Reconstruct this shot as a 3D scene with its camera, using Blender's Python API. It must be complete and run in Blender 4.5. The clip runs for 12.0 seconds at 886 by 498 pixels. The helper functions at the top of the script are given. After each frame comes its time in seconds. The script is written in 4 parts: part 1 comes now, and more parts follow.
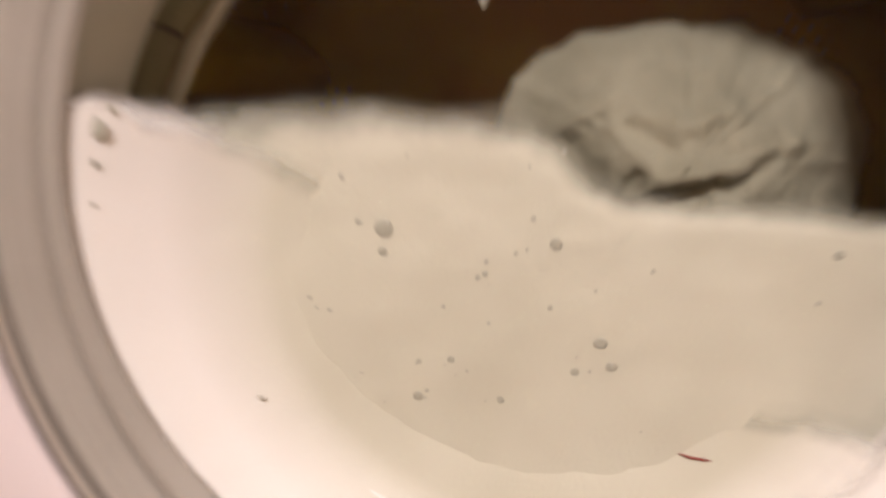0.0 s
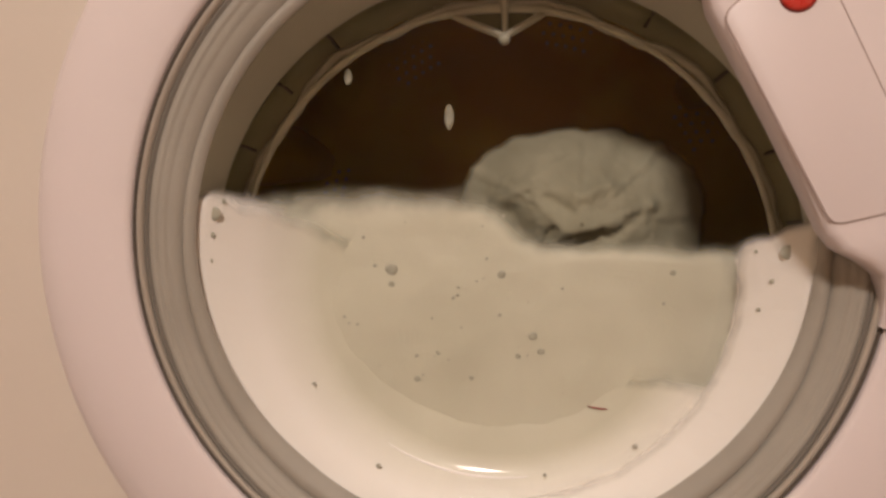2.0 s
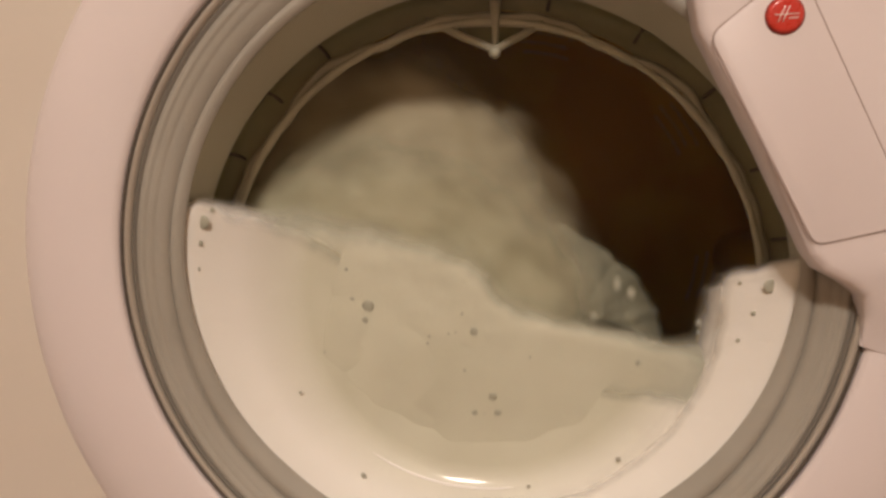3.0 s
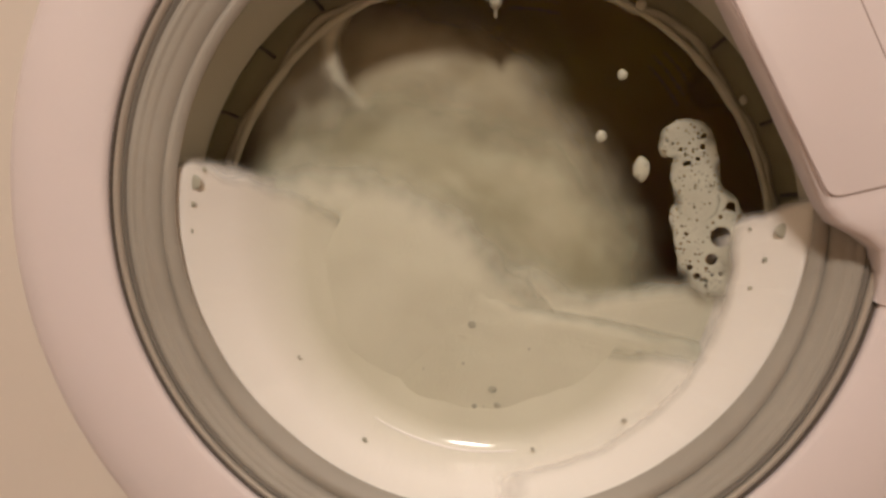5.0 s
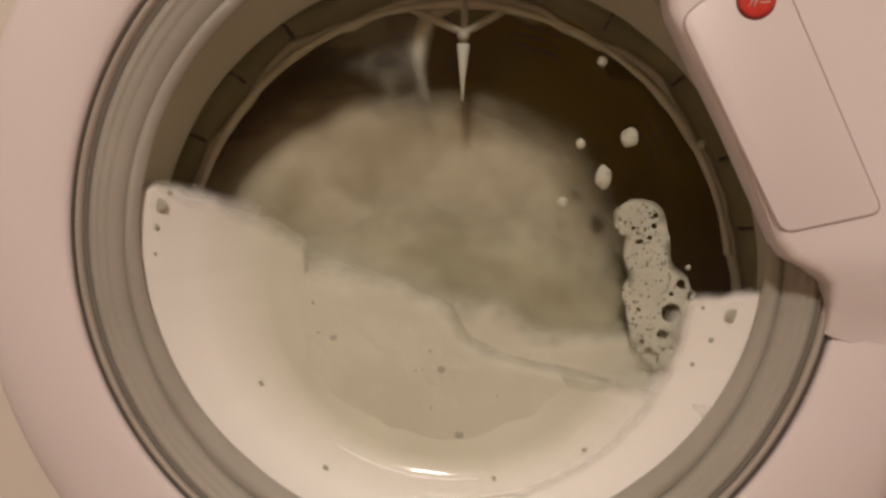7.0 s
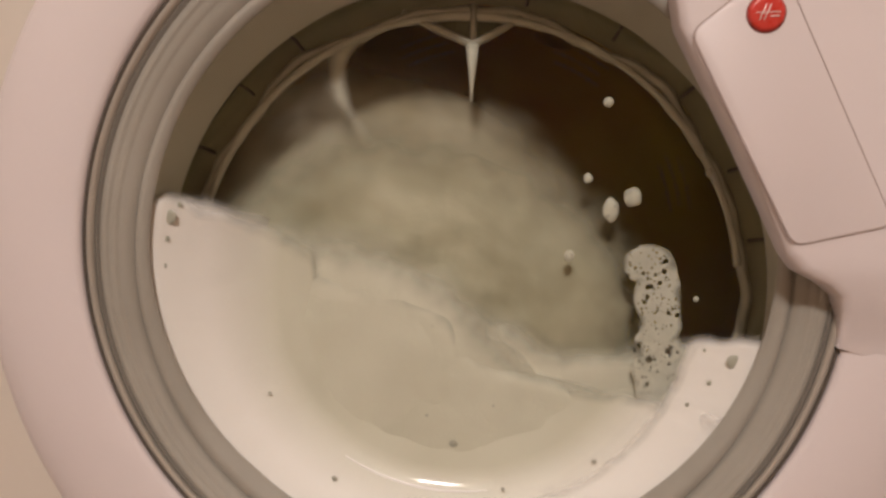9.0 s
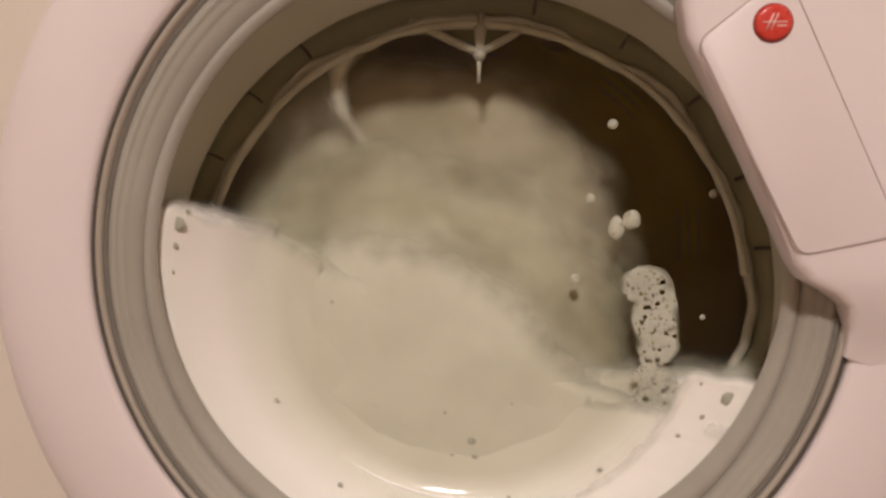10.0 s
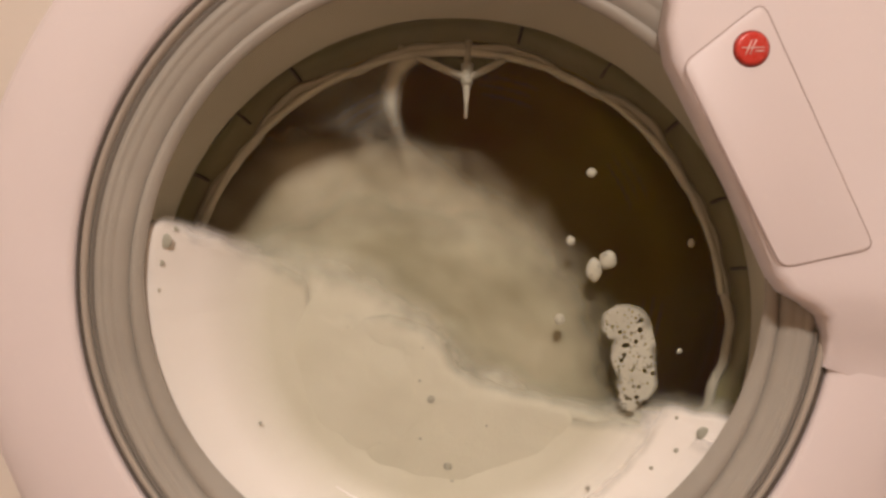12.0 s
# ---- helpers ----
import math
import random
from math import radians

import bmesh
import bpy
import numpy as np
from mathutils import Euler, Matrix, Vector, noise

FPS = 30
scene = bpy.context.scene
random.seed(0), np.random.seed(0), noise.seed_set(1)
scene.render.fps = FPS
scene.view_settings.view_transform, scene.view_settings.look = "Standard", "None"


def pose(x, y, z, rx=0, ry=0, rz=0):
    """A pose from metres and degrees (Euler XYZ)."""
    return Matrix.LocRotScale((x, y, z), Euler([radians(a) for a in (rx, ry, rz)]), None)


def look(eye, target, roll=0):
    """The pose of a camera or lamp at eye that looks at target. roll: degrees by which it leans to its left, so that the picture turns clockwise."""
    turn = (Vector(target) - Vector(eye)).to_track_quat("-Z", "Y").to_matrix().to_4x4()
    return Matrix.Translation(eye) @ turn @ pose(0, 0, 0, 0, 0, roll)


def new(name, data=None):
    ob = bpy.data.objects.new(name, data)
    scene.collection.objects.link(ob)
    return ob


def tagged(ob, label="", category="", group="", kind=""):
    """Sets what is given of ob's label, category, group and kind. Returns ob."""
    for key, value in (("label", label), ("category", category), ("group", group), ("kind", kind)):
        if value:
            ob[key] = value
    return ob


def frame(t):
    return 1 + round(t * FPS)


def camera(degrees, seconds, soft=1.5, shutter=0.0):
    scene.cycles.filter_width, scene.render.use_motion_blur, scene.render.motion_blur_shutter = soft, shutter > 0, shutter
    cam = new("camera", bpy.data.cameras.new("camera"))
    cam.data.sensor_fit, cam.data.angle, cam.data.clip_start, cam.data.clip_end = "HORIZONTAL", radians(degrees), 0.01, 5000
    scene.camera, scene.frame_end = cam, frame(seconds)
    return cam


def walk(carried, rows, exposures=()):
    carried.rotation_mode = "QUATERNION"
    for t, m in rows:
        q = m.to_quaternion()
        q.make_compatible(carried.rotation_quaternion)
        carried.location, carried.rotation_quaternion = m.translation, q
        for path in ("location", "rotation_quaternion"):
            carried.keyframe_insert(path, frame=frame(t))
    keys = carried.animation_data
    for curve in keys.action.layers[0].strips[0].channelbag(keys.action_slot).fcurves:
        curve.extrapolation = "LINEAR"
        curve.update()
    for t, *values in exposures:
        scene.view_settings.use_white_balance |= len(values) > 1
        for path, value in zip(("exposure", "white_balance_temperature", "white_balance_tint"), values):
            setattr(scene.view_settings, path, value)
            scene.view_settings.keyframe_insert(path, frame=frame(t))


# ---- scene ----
cam = camera(62.5, 12.0, soft=2.9, shutter=0.5)
# the path was taken in a frame that leans 8 degrees forward; this sets the machine upright
UPRIGHT = Matrix.Translation((0, 0, 0.4876)) @ Matrix.Rotation(radians(8.0), 4, "X") @ Matrix.Translation((0, 0, -0.4876))
PATH = [
    (0, (0.0101, -0.1881, 0.5592), (-0.327, 1.6446, -0.1102), 0.0),
    (0.3, (0.0264, -0.2854, 0.6038), (-0.3121, 1.59, 0.0665), -0.9),
    (0.5, (0.051, -0.3203, 0.6196), (-0.3494, 1.5496, 0.1063), -0.7),
    (0.6, (0.026, -0.334, 0.619), (-0.17, 1.594, 0.128), 0.7),
    (0.9, (0.056, -0.339, 0.629), (-0.166, 1.576, 0.096), -3.4),
    (1.2, (0.057, -0.353, 0.617), (-0.334, 1.532, 0.075), -3.5),
    (1.5, (0.046, -0.345, 0.603), (-0.347, 1.547, 0.086), -3.0),
    (2, (0.032, -0.332, 0.594), (-0.258, 1.578, 0.075), -1.8),
    (2.5, (0.039, -0.332, 0.599), (-0.269, 1.571, 0.067), -1.3),
    (3, (0.034, -0.332, 0.6), (-0.232, 1.582, 0.083), -0.8),
    (5, (0.029, -0.323, 0.592), (-0.219, 1.569, -0.006), -1.2),
    (5.5, (0.03, -0.319, 0.595), (-0.19, 1.564, -0.041), -1.2),
    (6, (0.03, -0.321, 0.596), (-0.177, 1.579, 0.009), -0.8),
    (6.5, (0.042, -0.323, 0.587), (-0.18, 1.595, 0.064), 0.2),
    (7, (0.034, -0.325, 0.593), (-0.144, 1.596, 0.065), 0.4),
    (7.5, (0.033, -0.324, 0.599), (-0.15, 1.591, 0.052), 0.2),
    (9.5, (0.031, -0.325, 0.596), (-0.166, 1.599, 0.088), 0.4),
    (10, (0.032, -0.325, 0.599), (-0.179, 1.598, 0.092), 0.3),
    (10.5, (0.029, -0.327, 0.602), (-0.142, 1.604, 0.107), 0.8),
    (11, (0.029, -0.328, 0.603), (-0.144, 1.605, 0.117), 0.6),
    (11.5, (0.026, -0.327, 0.602), (-0.144, 1.607, 0.122), 1.0),
    (12, (0.012, -0.335, 0.583), (-0.066, 1.629, 0.215), 1.3),
]
EXPOSURES = [(0, 0.67, 5900, 12), (0.6, 0.59, 5900, 12), (1.2, 0.32, 6150, 15), (2.0, 0.13, 6550, 10), (3.0, 0.10, 6700, 7), (5.0, 0.11, 6500, 6), (5.5, -0.03, 6500, 8), (6.5, -0.08, 6450, 7),
             (7.0, -0.07, 6450, 7), (7.5, -0.09, 6350, 8), (9.5, 0.15, 6150, 7), (10.5, 0.25, 6150, 8), (11.5, 0.27, 6500, 9), (12.0, 0.29, 6500, 10)]
walk(cam, [(t, UPRIGHT @ look(e, g, r)) for t, e, g, r in PATH], EXPOSURES)

# ---- world and light ----
world = bpy.data.worlds.new("dim_room")
scene.world = world
world.use_nodes = True
world.node_tree.nodes["Background"].inputs[0].default_value = (0.9, 0.7, 0.5, 1)
world.node_tree.nodes["Background"].inputs[1].default_value = 0.02

LAMP = Vector((-0.05, -2.15, 2.30))
lamp_data = bpy.data.lights.new("lamp_light", "AREA")
lamp_data.shape, lamp_data.size, lamp_data.energy, lamp_data.color = "DISK", 0.44, 70.0, (1.0, 0.855, 0.79)
lamp = new("lamp_light", lamp_data)
lamp.matrix_world = look(LAMP, LAMP + Vector((0.0, 1.0, -0.85)))


# ---- materials ----
def material(name, base, rough=0.5, metal=0.0, second=None, scale=20.0, fine=300.0, bump=0.0, mix=0.5, coat=0.0, thin=False, solid_at=0.88, core=None, ragged=0.5, cells=0.0):
    m = bpy.data.materials.new(name)
    m.use_nodes = True
    nt = m.node_tree
    b = nt.nodes["Principled BSDF"]
    co = nt.nodes.new("ShaderNodeTexCoord")
    big, small = nt.nodes.new("ShaderNodeTexNoise"), nt.nodes.new("ShaderNodeTexNoise")
    for n, s, d in ((big, scale, 5.0), (small, fine, 3.0)):
        n.inputs["Scale"].default_value, n.inputs["Detail"].default_value = s, d
        nt.links.new(co.outputs["Object"], n.inputs["Vector"])
    ramp = nt.nodes.new("ShaderNodeMapRange")
    ramp.inputs["From Min"].default_value, ramp.inputs["From Max"].default_value = 0.35, 0.65
    ramp.inputs["To Max"].default_value = mix
    nt.links.new(big.outputs["Fac"], ramp.inputs["Value"])
    colour = nt.nodes.new("ShaderNodeMix")
    colour.data_type = "RGBA"
    colour.inputs["A"].default_value = (*base, 1)
    colour.inputs["B"].default_value = (*(second or [c * 0.85 for c in base]), 1)
    nt.links.new(ramp.outputs["Result"], colour.inputs["Factor"])
    nt.links.new(colour.outputs["Result"], b.inputs["Base Color"])
    rr = nt.nodes.new("ShaderNodeMapRange")
    rr.inputs["To Min"].default_value, rr.inputs["To Max"].default_value = max(0.02, rough - 0.08), min(1, rough + 0.08)
    nt.links.new(small.outputs["Fac"], rr.inputs["Value"])
    nt.links.new(rr.outputs["Result"], b.inputs["Roughness"])
    b.inputs["Metallic"].default_value = metal
    b.inputs["Coat Weight"].default_value = coat
    if bump:
        bm = nt.nodes.new("ShaderNodeBump")
        bm.inputs["Strength"].default_value, bm.inputs["Distance"].default_value = bump, 0.001
        nt.links.new(small.outputs["Fac"], bm.inputs["Height"])
        nt.links.new(bm.outputs["Normal"], b.inputs["Normal"])
    if thin:
        # suds thin out to nothing at their edges, unevenly
        dens, fray, clear, mixer = (nt.nodes.new(k) for k in ("ShaderNodeAttribute", "ShaderNodeMath", "ShaderNodeBsdfTransparent", "ShaderNodeMixShader"))
        shift, curve = nt.nodes.new("ShaderNodeMath"), nt.nodes.new("ShaderNodeMapRange")
        dens.attribute_name = "suds_body"
        fray.operation, shift.operation, curve.interpolation_type = "MULTIPLY_ADD", "ADD", "SMOOTHSTEP"
        mid = nt.nodes.new("ShaderNodeTexNoise")
        mid.inputs["Scale"].default_value, mid.inputs["Detail"].default_value = 55.0, 4.0
        nt.links.new(co.outputs["Object"], mid.inputs["Vector"])
        nt.links.new(mid.outputs["Fac"], fray.inputs[0])
        fray.inputs[1].default_value, fray.inputs[2].default_value = ragged, -0.5 * ragged
        nt.links.new(dens.outputs["Fac"], shift.inputs[0])
        nt.links.new(fray.outputs[0], shift.inputs[1])
        nt.links.new(shift.outputs[0], curve.inputs["Value"])
        curve.inputs["From Min"].default_value, curve.inputs["From Max"].default_value = 0.06, solid_at
        nt.links.new(curve.outputs["Result"], mixer.inputs[0])
        if cells:
            # fine bubbles: clear round windows in the film, of uneven size
            vor, size, win, cut = (nt.nodes.new(k) for k in ("ShaderNodeTexVoronoi", "ShaderNodeMath", "ShaderNodeMapRange", "ShaderNodeMath"))
            vor.inputs["Scale"].default_value = cells
            nt.links.new(co.outputs["Object"], vor.inputs["Vector"])
            size.operation, cut.operation = "MULTIPLY_ADD", "MULTIPLY"
            tint = nt.nodes.new("ShaderNodeSeparateColor")
            nt.links.new(vor.outputs["Color"], tint.inputs[0])
            size.inputs[1].default_value, size.inputs[2].default_value = -0.62, 0.22
            nt.links.new(tint.outputs[0], size.inputs[0])
            gap = nt.nodes.new("ShaderNodeMath")
            gap.operation = "ADD"
            nt.links.new(vor.outputs["Distance"], gap.inputs[0])
            nt.links.new(size.outputs[0], gap.inputs[1])
            win.inputs["From Min"].default_value, win.inputs["From Max"].default_value = 0.0, 0.12
            win.inputs["To Min"].default_value, win.inputs["To Max"].default_value = 0.25, 1.0
            nt.links.new(gap.outputs[0], win.inputs["Value"])
            nt.links.new(curve.outputs["Result"], cut.inputs[0])
            nt.links.new(win.outputs["Result"], cut.inputs[1])
            nt.links.new(cut.outputs[0], mixer.inputs[0])
        nt.links.new(clear.outputs[0], mixer.inputs[1])
        nt.links.new(b.outputs[0], mixer.inputs[2])
        nt.links.new(mixer.outputs[0], nt.nodes["Material Output"].inputs[0])
        if core:
            # thick suds are whiter than thin ones
            whiter, body = nt.nodes.new("ShaderNodeMix"), nt.nodes.new("ShaderNodeMapRange")
            whiter.data_type = "RGBA"
            white = nt.nodes.new("ShaderNodeAttribute")
            white.attribute_name = "suds_white"
            body.inputs["From Min"].default_value, body.inputs["From Max"].default_value = 0.1, 0.8
            nt.links.new(white.outputs["Fac"], body.inputs["Value"])
            nt.links.new(body.outputs["Result"], whiter.inputs["Factor"])
            nt.links.new(colour.outputs["Result"], whiter.inputs["A"])
            whiter.inputs["B"].default_value = (*core, 1)
            nt.links.new(whiter.outputs["Result"], b.inputs["Base Color"])
    return m


WHITE = material("white_enamel", (0.66, 0.605, 0.53), 0.38, scale=6, second=(0.62, 0.56, 0.485), mix=0.4, bump=0.04, coat=0.1)
DOOR_WHITE = material("white_door_plastic", (0.74, 0.675, 0.67), 0.42, scale=9, second=(0.70, 0.63, 0.62), mix=0.5, bump=0.05)
GROOVE = material("groove_plastic", (0.40, 0.31, 0.28), 0.7)
TRIM = material("satin_grey_trim", (0.50, 0.47, 0.41), 0.34, metal=0.4, scale=30, bump=0.05)
TRIM_DARK = material("dark_seal_rubber", (0.085, 0.07, 0.055), 0.5)
SEAL = material("worn_seal_rubber", (0.17, 0.155, 0.13), 0.5)
FLANGE = material("grooved_grey_plastic", (0.37, 0.35, 0.30), 0.5, scale=14, second=(0.30, 0.28, 0.235), mix=0.7, bump=0.1)
RUBBER = material("grey_gasket_rubber", (0.62, 0.595, 0.505), 0.48, scale=14, second=(0.53, 0.505, 0.42), mix=0.7, bump=0.12)
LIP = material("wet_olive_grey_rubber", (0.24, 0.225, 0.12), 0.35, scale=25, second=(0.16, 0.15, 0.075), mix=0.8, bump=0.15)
PALE = material("pale_wet_lip", (0.52, 0.50, 0.41), 0.4, scale=60, second=(0.38, 0.36, 0.28), mix=0.7, bump=0.2)
# plain drum steel; the brown and olive put warm lamplight into the colour
STEEL = material("warm_lit_drum_steel", (0.68, 0.58, 0.06), 0.38, metal=0.3, scale=5, second=(0.46, 0.19, 0.025), mix=0.9, bump=0.08)
# holes are flat pale discs; the light caught in them is in the colour
HOLE = material("lit_drum_hole", (0.45, 0.40, 0.28), 0.35, metal=0.3)
SUDS = material("dense_white_suds", (0.69, 0.67, 0.56), 0.62, scale=16, second=(0.60, 0.58, 0.47), mix=0.8, fine=520, bump=0.25, thin=True)
PACKED = material("packed_white_suds", (0.69, 0.67, 0.56), 0.55, scale=16, second=(0.61, 0.59, 0.48), mix=0.8, fine=520, bump=0.2, thin=True, solid_at=0.55, core=(0.98, 0.94, 0.92), ragged=0.3)
# darker copy of the suds, with the shade of lying deeper in its colour
SUDS_MID = material("shaded_white_suds", (0.51, 0.485, 0.355), 0.6, scale=18, second=(0.34, 0.32, 0.215), mix=0.9, fine=420, bump=0.3, thin=True)
LACE = material("lacy_suds", (0.64, 0.625, 0.53), 0.5, scale=40, second=(0.50, 0.485, 0.40), mix=0.9, fine=420, bump=0.3, thin=True, solid_at=0.75, ragged=0.35, cells=520)
# soaked white cloth, its colour darkened for the shade inside the drum
CLOTH = material("shaded_soaked_white_cloth", (0.37, 0.35, 0.26), 0.75, scale=30, second=(0.27, 0.255, 0.18), mix=0.8, fine=900, bump=0.4, thin=True)
CLOTH_DIM = material("soaked_cream_cloth", (0.50, 0.45, 0.33), 0.8, scale=24, second=(0.34, 0.295, 0.19), mix=0.9, fine=800, bump=0.4, thin=True)
BUBBLE = material("bubble_window", (0.46, 0.45, 0.38), 0.3, scale=200, second=(0.36, 0.35, 0.28))
RED = material("red_enamel", (0.62, 0.045, 0.03), 0.28, scale=40, second=(0.52, 0.03, 0.02), coat=0.5)
RED_RIM = material("dark_red_rim", (0.30, 0.05, 0.04), 0.3, metal=0.4)
MARK = material("pale_print", (0.85, 0.72, 0.68), 0.5)
PLASTER = material("cream_plaster", (0.72, 0.60, 0.48), 0.9, scale=5, bump=0.2)
CEIL = material("white_ceiling_paint", (0.80, 0.77, 0.72), 0.9, scale=4, bump=0.1)
TILE = material("brown_floor_vinyl", (0.26, 0.18, 0.12), 0.5, scale=8, bump=0.1)
# near-black that stands for the shade in the gap beside the machine
GAP_DARK = material("gap_shade_dark", (0.035, 0.022, 0.016), 0.6, scale=10, bump=0.2)


def glowing(name, colour, strength):
    m = bpy.data.materials.new(name)
    m.use_nodes = True
    b = m.node_tree.nodes["Principled BSDF"]
    b.inputs["Emission Color"].default_value, b.inputs["Emission Strength"].default_value = (*colour, 1), strength
    return m


def clear_glass(name, rough=0.10, ior=1.4):
    m = bpy.data.materials.new(name)
    m.use_nodes = True
    nt = m.node_tree
    nt.nodes.clear()
    out, mixer = nt.nodes.new("ShaderNodeOutputMaterial"), nt.nodes.new("ShaderNodeMixShader")
    clear, gloss, fres = nt.nodes.new("ShaderNodeBsdfTransparent"), nt.nodes.new("ShaderNodeBsdfGlossy"), nt.nodes.new("ShaderNodeFresnel")
    clear.inputs["Color"].default_value = (0.90, 0.91, 0.87, 1)
    gloss.inputs["Roughness"].default_value, fres.inputs["IOR"].default_value = rough, ior
    nt.links.new(fres.outputs[0], mixer.inputs[0])
    nt.links.new(clear.outputs[0], mixer.inputs[1])
    nt.links.new(gloss.outputs[0], mixer.inputs[2])
    nt.links.new(mixer.outputs[0], out.inputs[0])
    return m


GLASS = clear_glass("door_glass")
# pale colour of the lamp's highlight on the glass bowl
GLINT = material("painted_glint_white", (0.92, 0.90, 0.86), 0.40)
LAMP_GLOW = glowing("lamp_glow", (1.0, 0.8, 0.62), 12.0)


# ---- mesh helpers ----
def link_mesh(name, bm, mat, parent=None, label="", smooth=True):
    bmesh.ops.recalc_face_normals(bm, faces=bm.faces)
    me = bpy.data.meshes.new(name)
    bm.to_mesh(me)
    bm.free()
    for p in me.polygons:
        p.use_smooth = smooth
    me.materials.append(mat)
    ob = new(name, me)
    if parent:
        ob.parent = parent
    if label:
        ob["label"] = label
    return ob


def part(name, bm, mat, parent, label="", smooth=True):
    return link_mesh(name, bm, mat, parent, label, smooth)


def box(bm, lo, hi, bevel=0.0):
    made = bmesh.ops.create_cube(bm, size=1.0)["verts"]
    for v in made:
        v.co = Vector([lo[i] + (v.co[i] + 0.5) * (hi[i] - lo[i]) for i in range(3)])
    if bevel:
        edges = {e for v in made for e in v.link_edges}
        bmesh.ops.bevel(bm, geom=list(edges), offset=bevel, segments=3, affect="EDGES", profile=0.5)
    return bm


def axis_z(y):
    """Height of the porthole's axis: the opening of the tub lies a little lower than the door's ring."""
    return 0.502 - 0.42 * min(max(y, 0.0), 0.065)


AX = 0.0015


def lathe(profile, seg=128, start=0.0, end=360.0, closed_profile=False, wobble=None):
    """Turns (radius, y) pairs round the porthole's axis."""
    bm = bmesh.new()
    full = end - start >= 359.9
    n = seg if full else seg + 1
    rings = []
    for i in range(n):
        a = radians(start + (end - start) * i / seg)
        ring = []
        for j, (r, y) in enumerate(profile):
            rr, yy = wobble(a, j, r, y) if wobble else (r, y)
            ring.append(bm.verts.new((AX + rr * math.cos(a), yy, axis_z(y) + rr * math.sin(a))))
        rings.append(ring)
    m = len(profile)
    for i in range(seg):
        p, q = rings[i], rings[(i + 1) % n]
        for j in range(m if closed_profile else m - 1):
            k = (j + 1) % m
            bm.faces.new((p[j], p[k], q[k], q[j]))
    if not full and closed_profile:
        bm.faces.new(rings[0])
        bm.faces.new(rings[-1][::-1])
    return bm


def prism(outline, y0, y1, bevel=0.0, segments=4):
    """A plate with that outline in x and z, between two depths; its front edge rounded."""
    bm = bmesh.new()
    front = bm.faces.new([bm.verts.new((x, y0, z)) for x, z in outline])
    made = bmesh.ops.extrude_face_region(bm, geom=[front])["geom"]
    for v in made:
        if isinstance(v, bmesh.types.BMVert):
            v.co.y = y1
    if bevel:
        bm.edges.ensure_lookup_table()
        edges = [e for e in bm.edges if all(abs(v.co.y - y0) < 1e-6 for v in e.verts)]
        bmesh.ops.bevel(bm, geom=edges, offset=bevel, segments=segments, affect="EDGES", profile=0.5)
    return bm


def rounded(points, radius, steps=6):
    """The outline with its corners rounded."""
    out = []
    n = len(points)
    for i in range(n):
        p, a, b = Vector(points[i]), Vector(points[i - 1]), Vector(points[(i + 1) % n])
        d1, d2 = (a - p), (b - p)
        r = min(radius, d1.length * 0.45, d2.length * 0.45)
        s, e = p + d1.normalized() * r, p + d2.normalized() * r
        for k in range(steps + 1):
            t = k / steps
            out.append(tuple((1 - t) ** 2 * s + 2 * t * (1 - t) * p + t * t * e))
    return out


def tube(points, radius, sides=8, closed=False, squash=1.0):
    """A round bar along points."""
    bm = bmesh.new()
    pts = [Vector(p) for p in points]
    rings = []
    n = len(pts)
    for i, p in enumerate(pts):
        a = pts[i - 1] if (i or closed) else p
        b = pts[(i + 1) % n] if (i < n - 1 or closed) else p
        d = (b - a).normalized()
        u = d.cross(Vector((0, 1, 0)))
        u = u.normalized() if u.length > 1e-4 else Vector((1, 0, 0))
        w = u.cross(d)
        r = radius(i / max(1, n - 1)) if callable(radius) else radius
        rings.append([bm.verts.new(p + r * (math.cos(2 * math.pi * k / sides) * u + squash * math.sin(2 * math.pi * k / sides) * w)) for k in range(sides)])
    for i in range(n if closed else n - 1):
        p, q = rings[i], rings[(i + 1) % n]
        for k in range(sides):
            bm.faces.new((p[k], p[(k + 1) % sides], q[(k + 1) % sides], q[k]))
    if not closed:
        bm.faces.new(rings[0][::-1])
        bm.faces.new(rings[-1])
    return bm


def set_density(ob, values, kind="suds_body"):
    """How dense the suds are at each vertex; they fade where this falls to nought."""
    ob.data.attributes.new(kind, "FLOAT", "POINT").data.foreach_set("value", values)


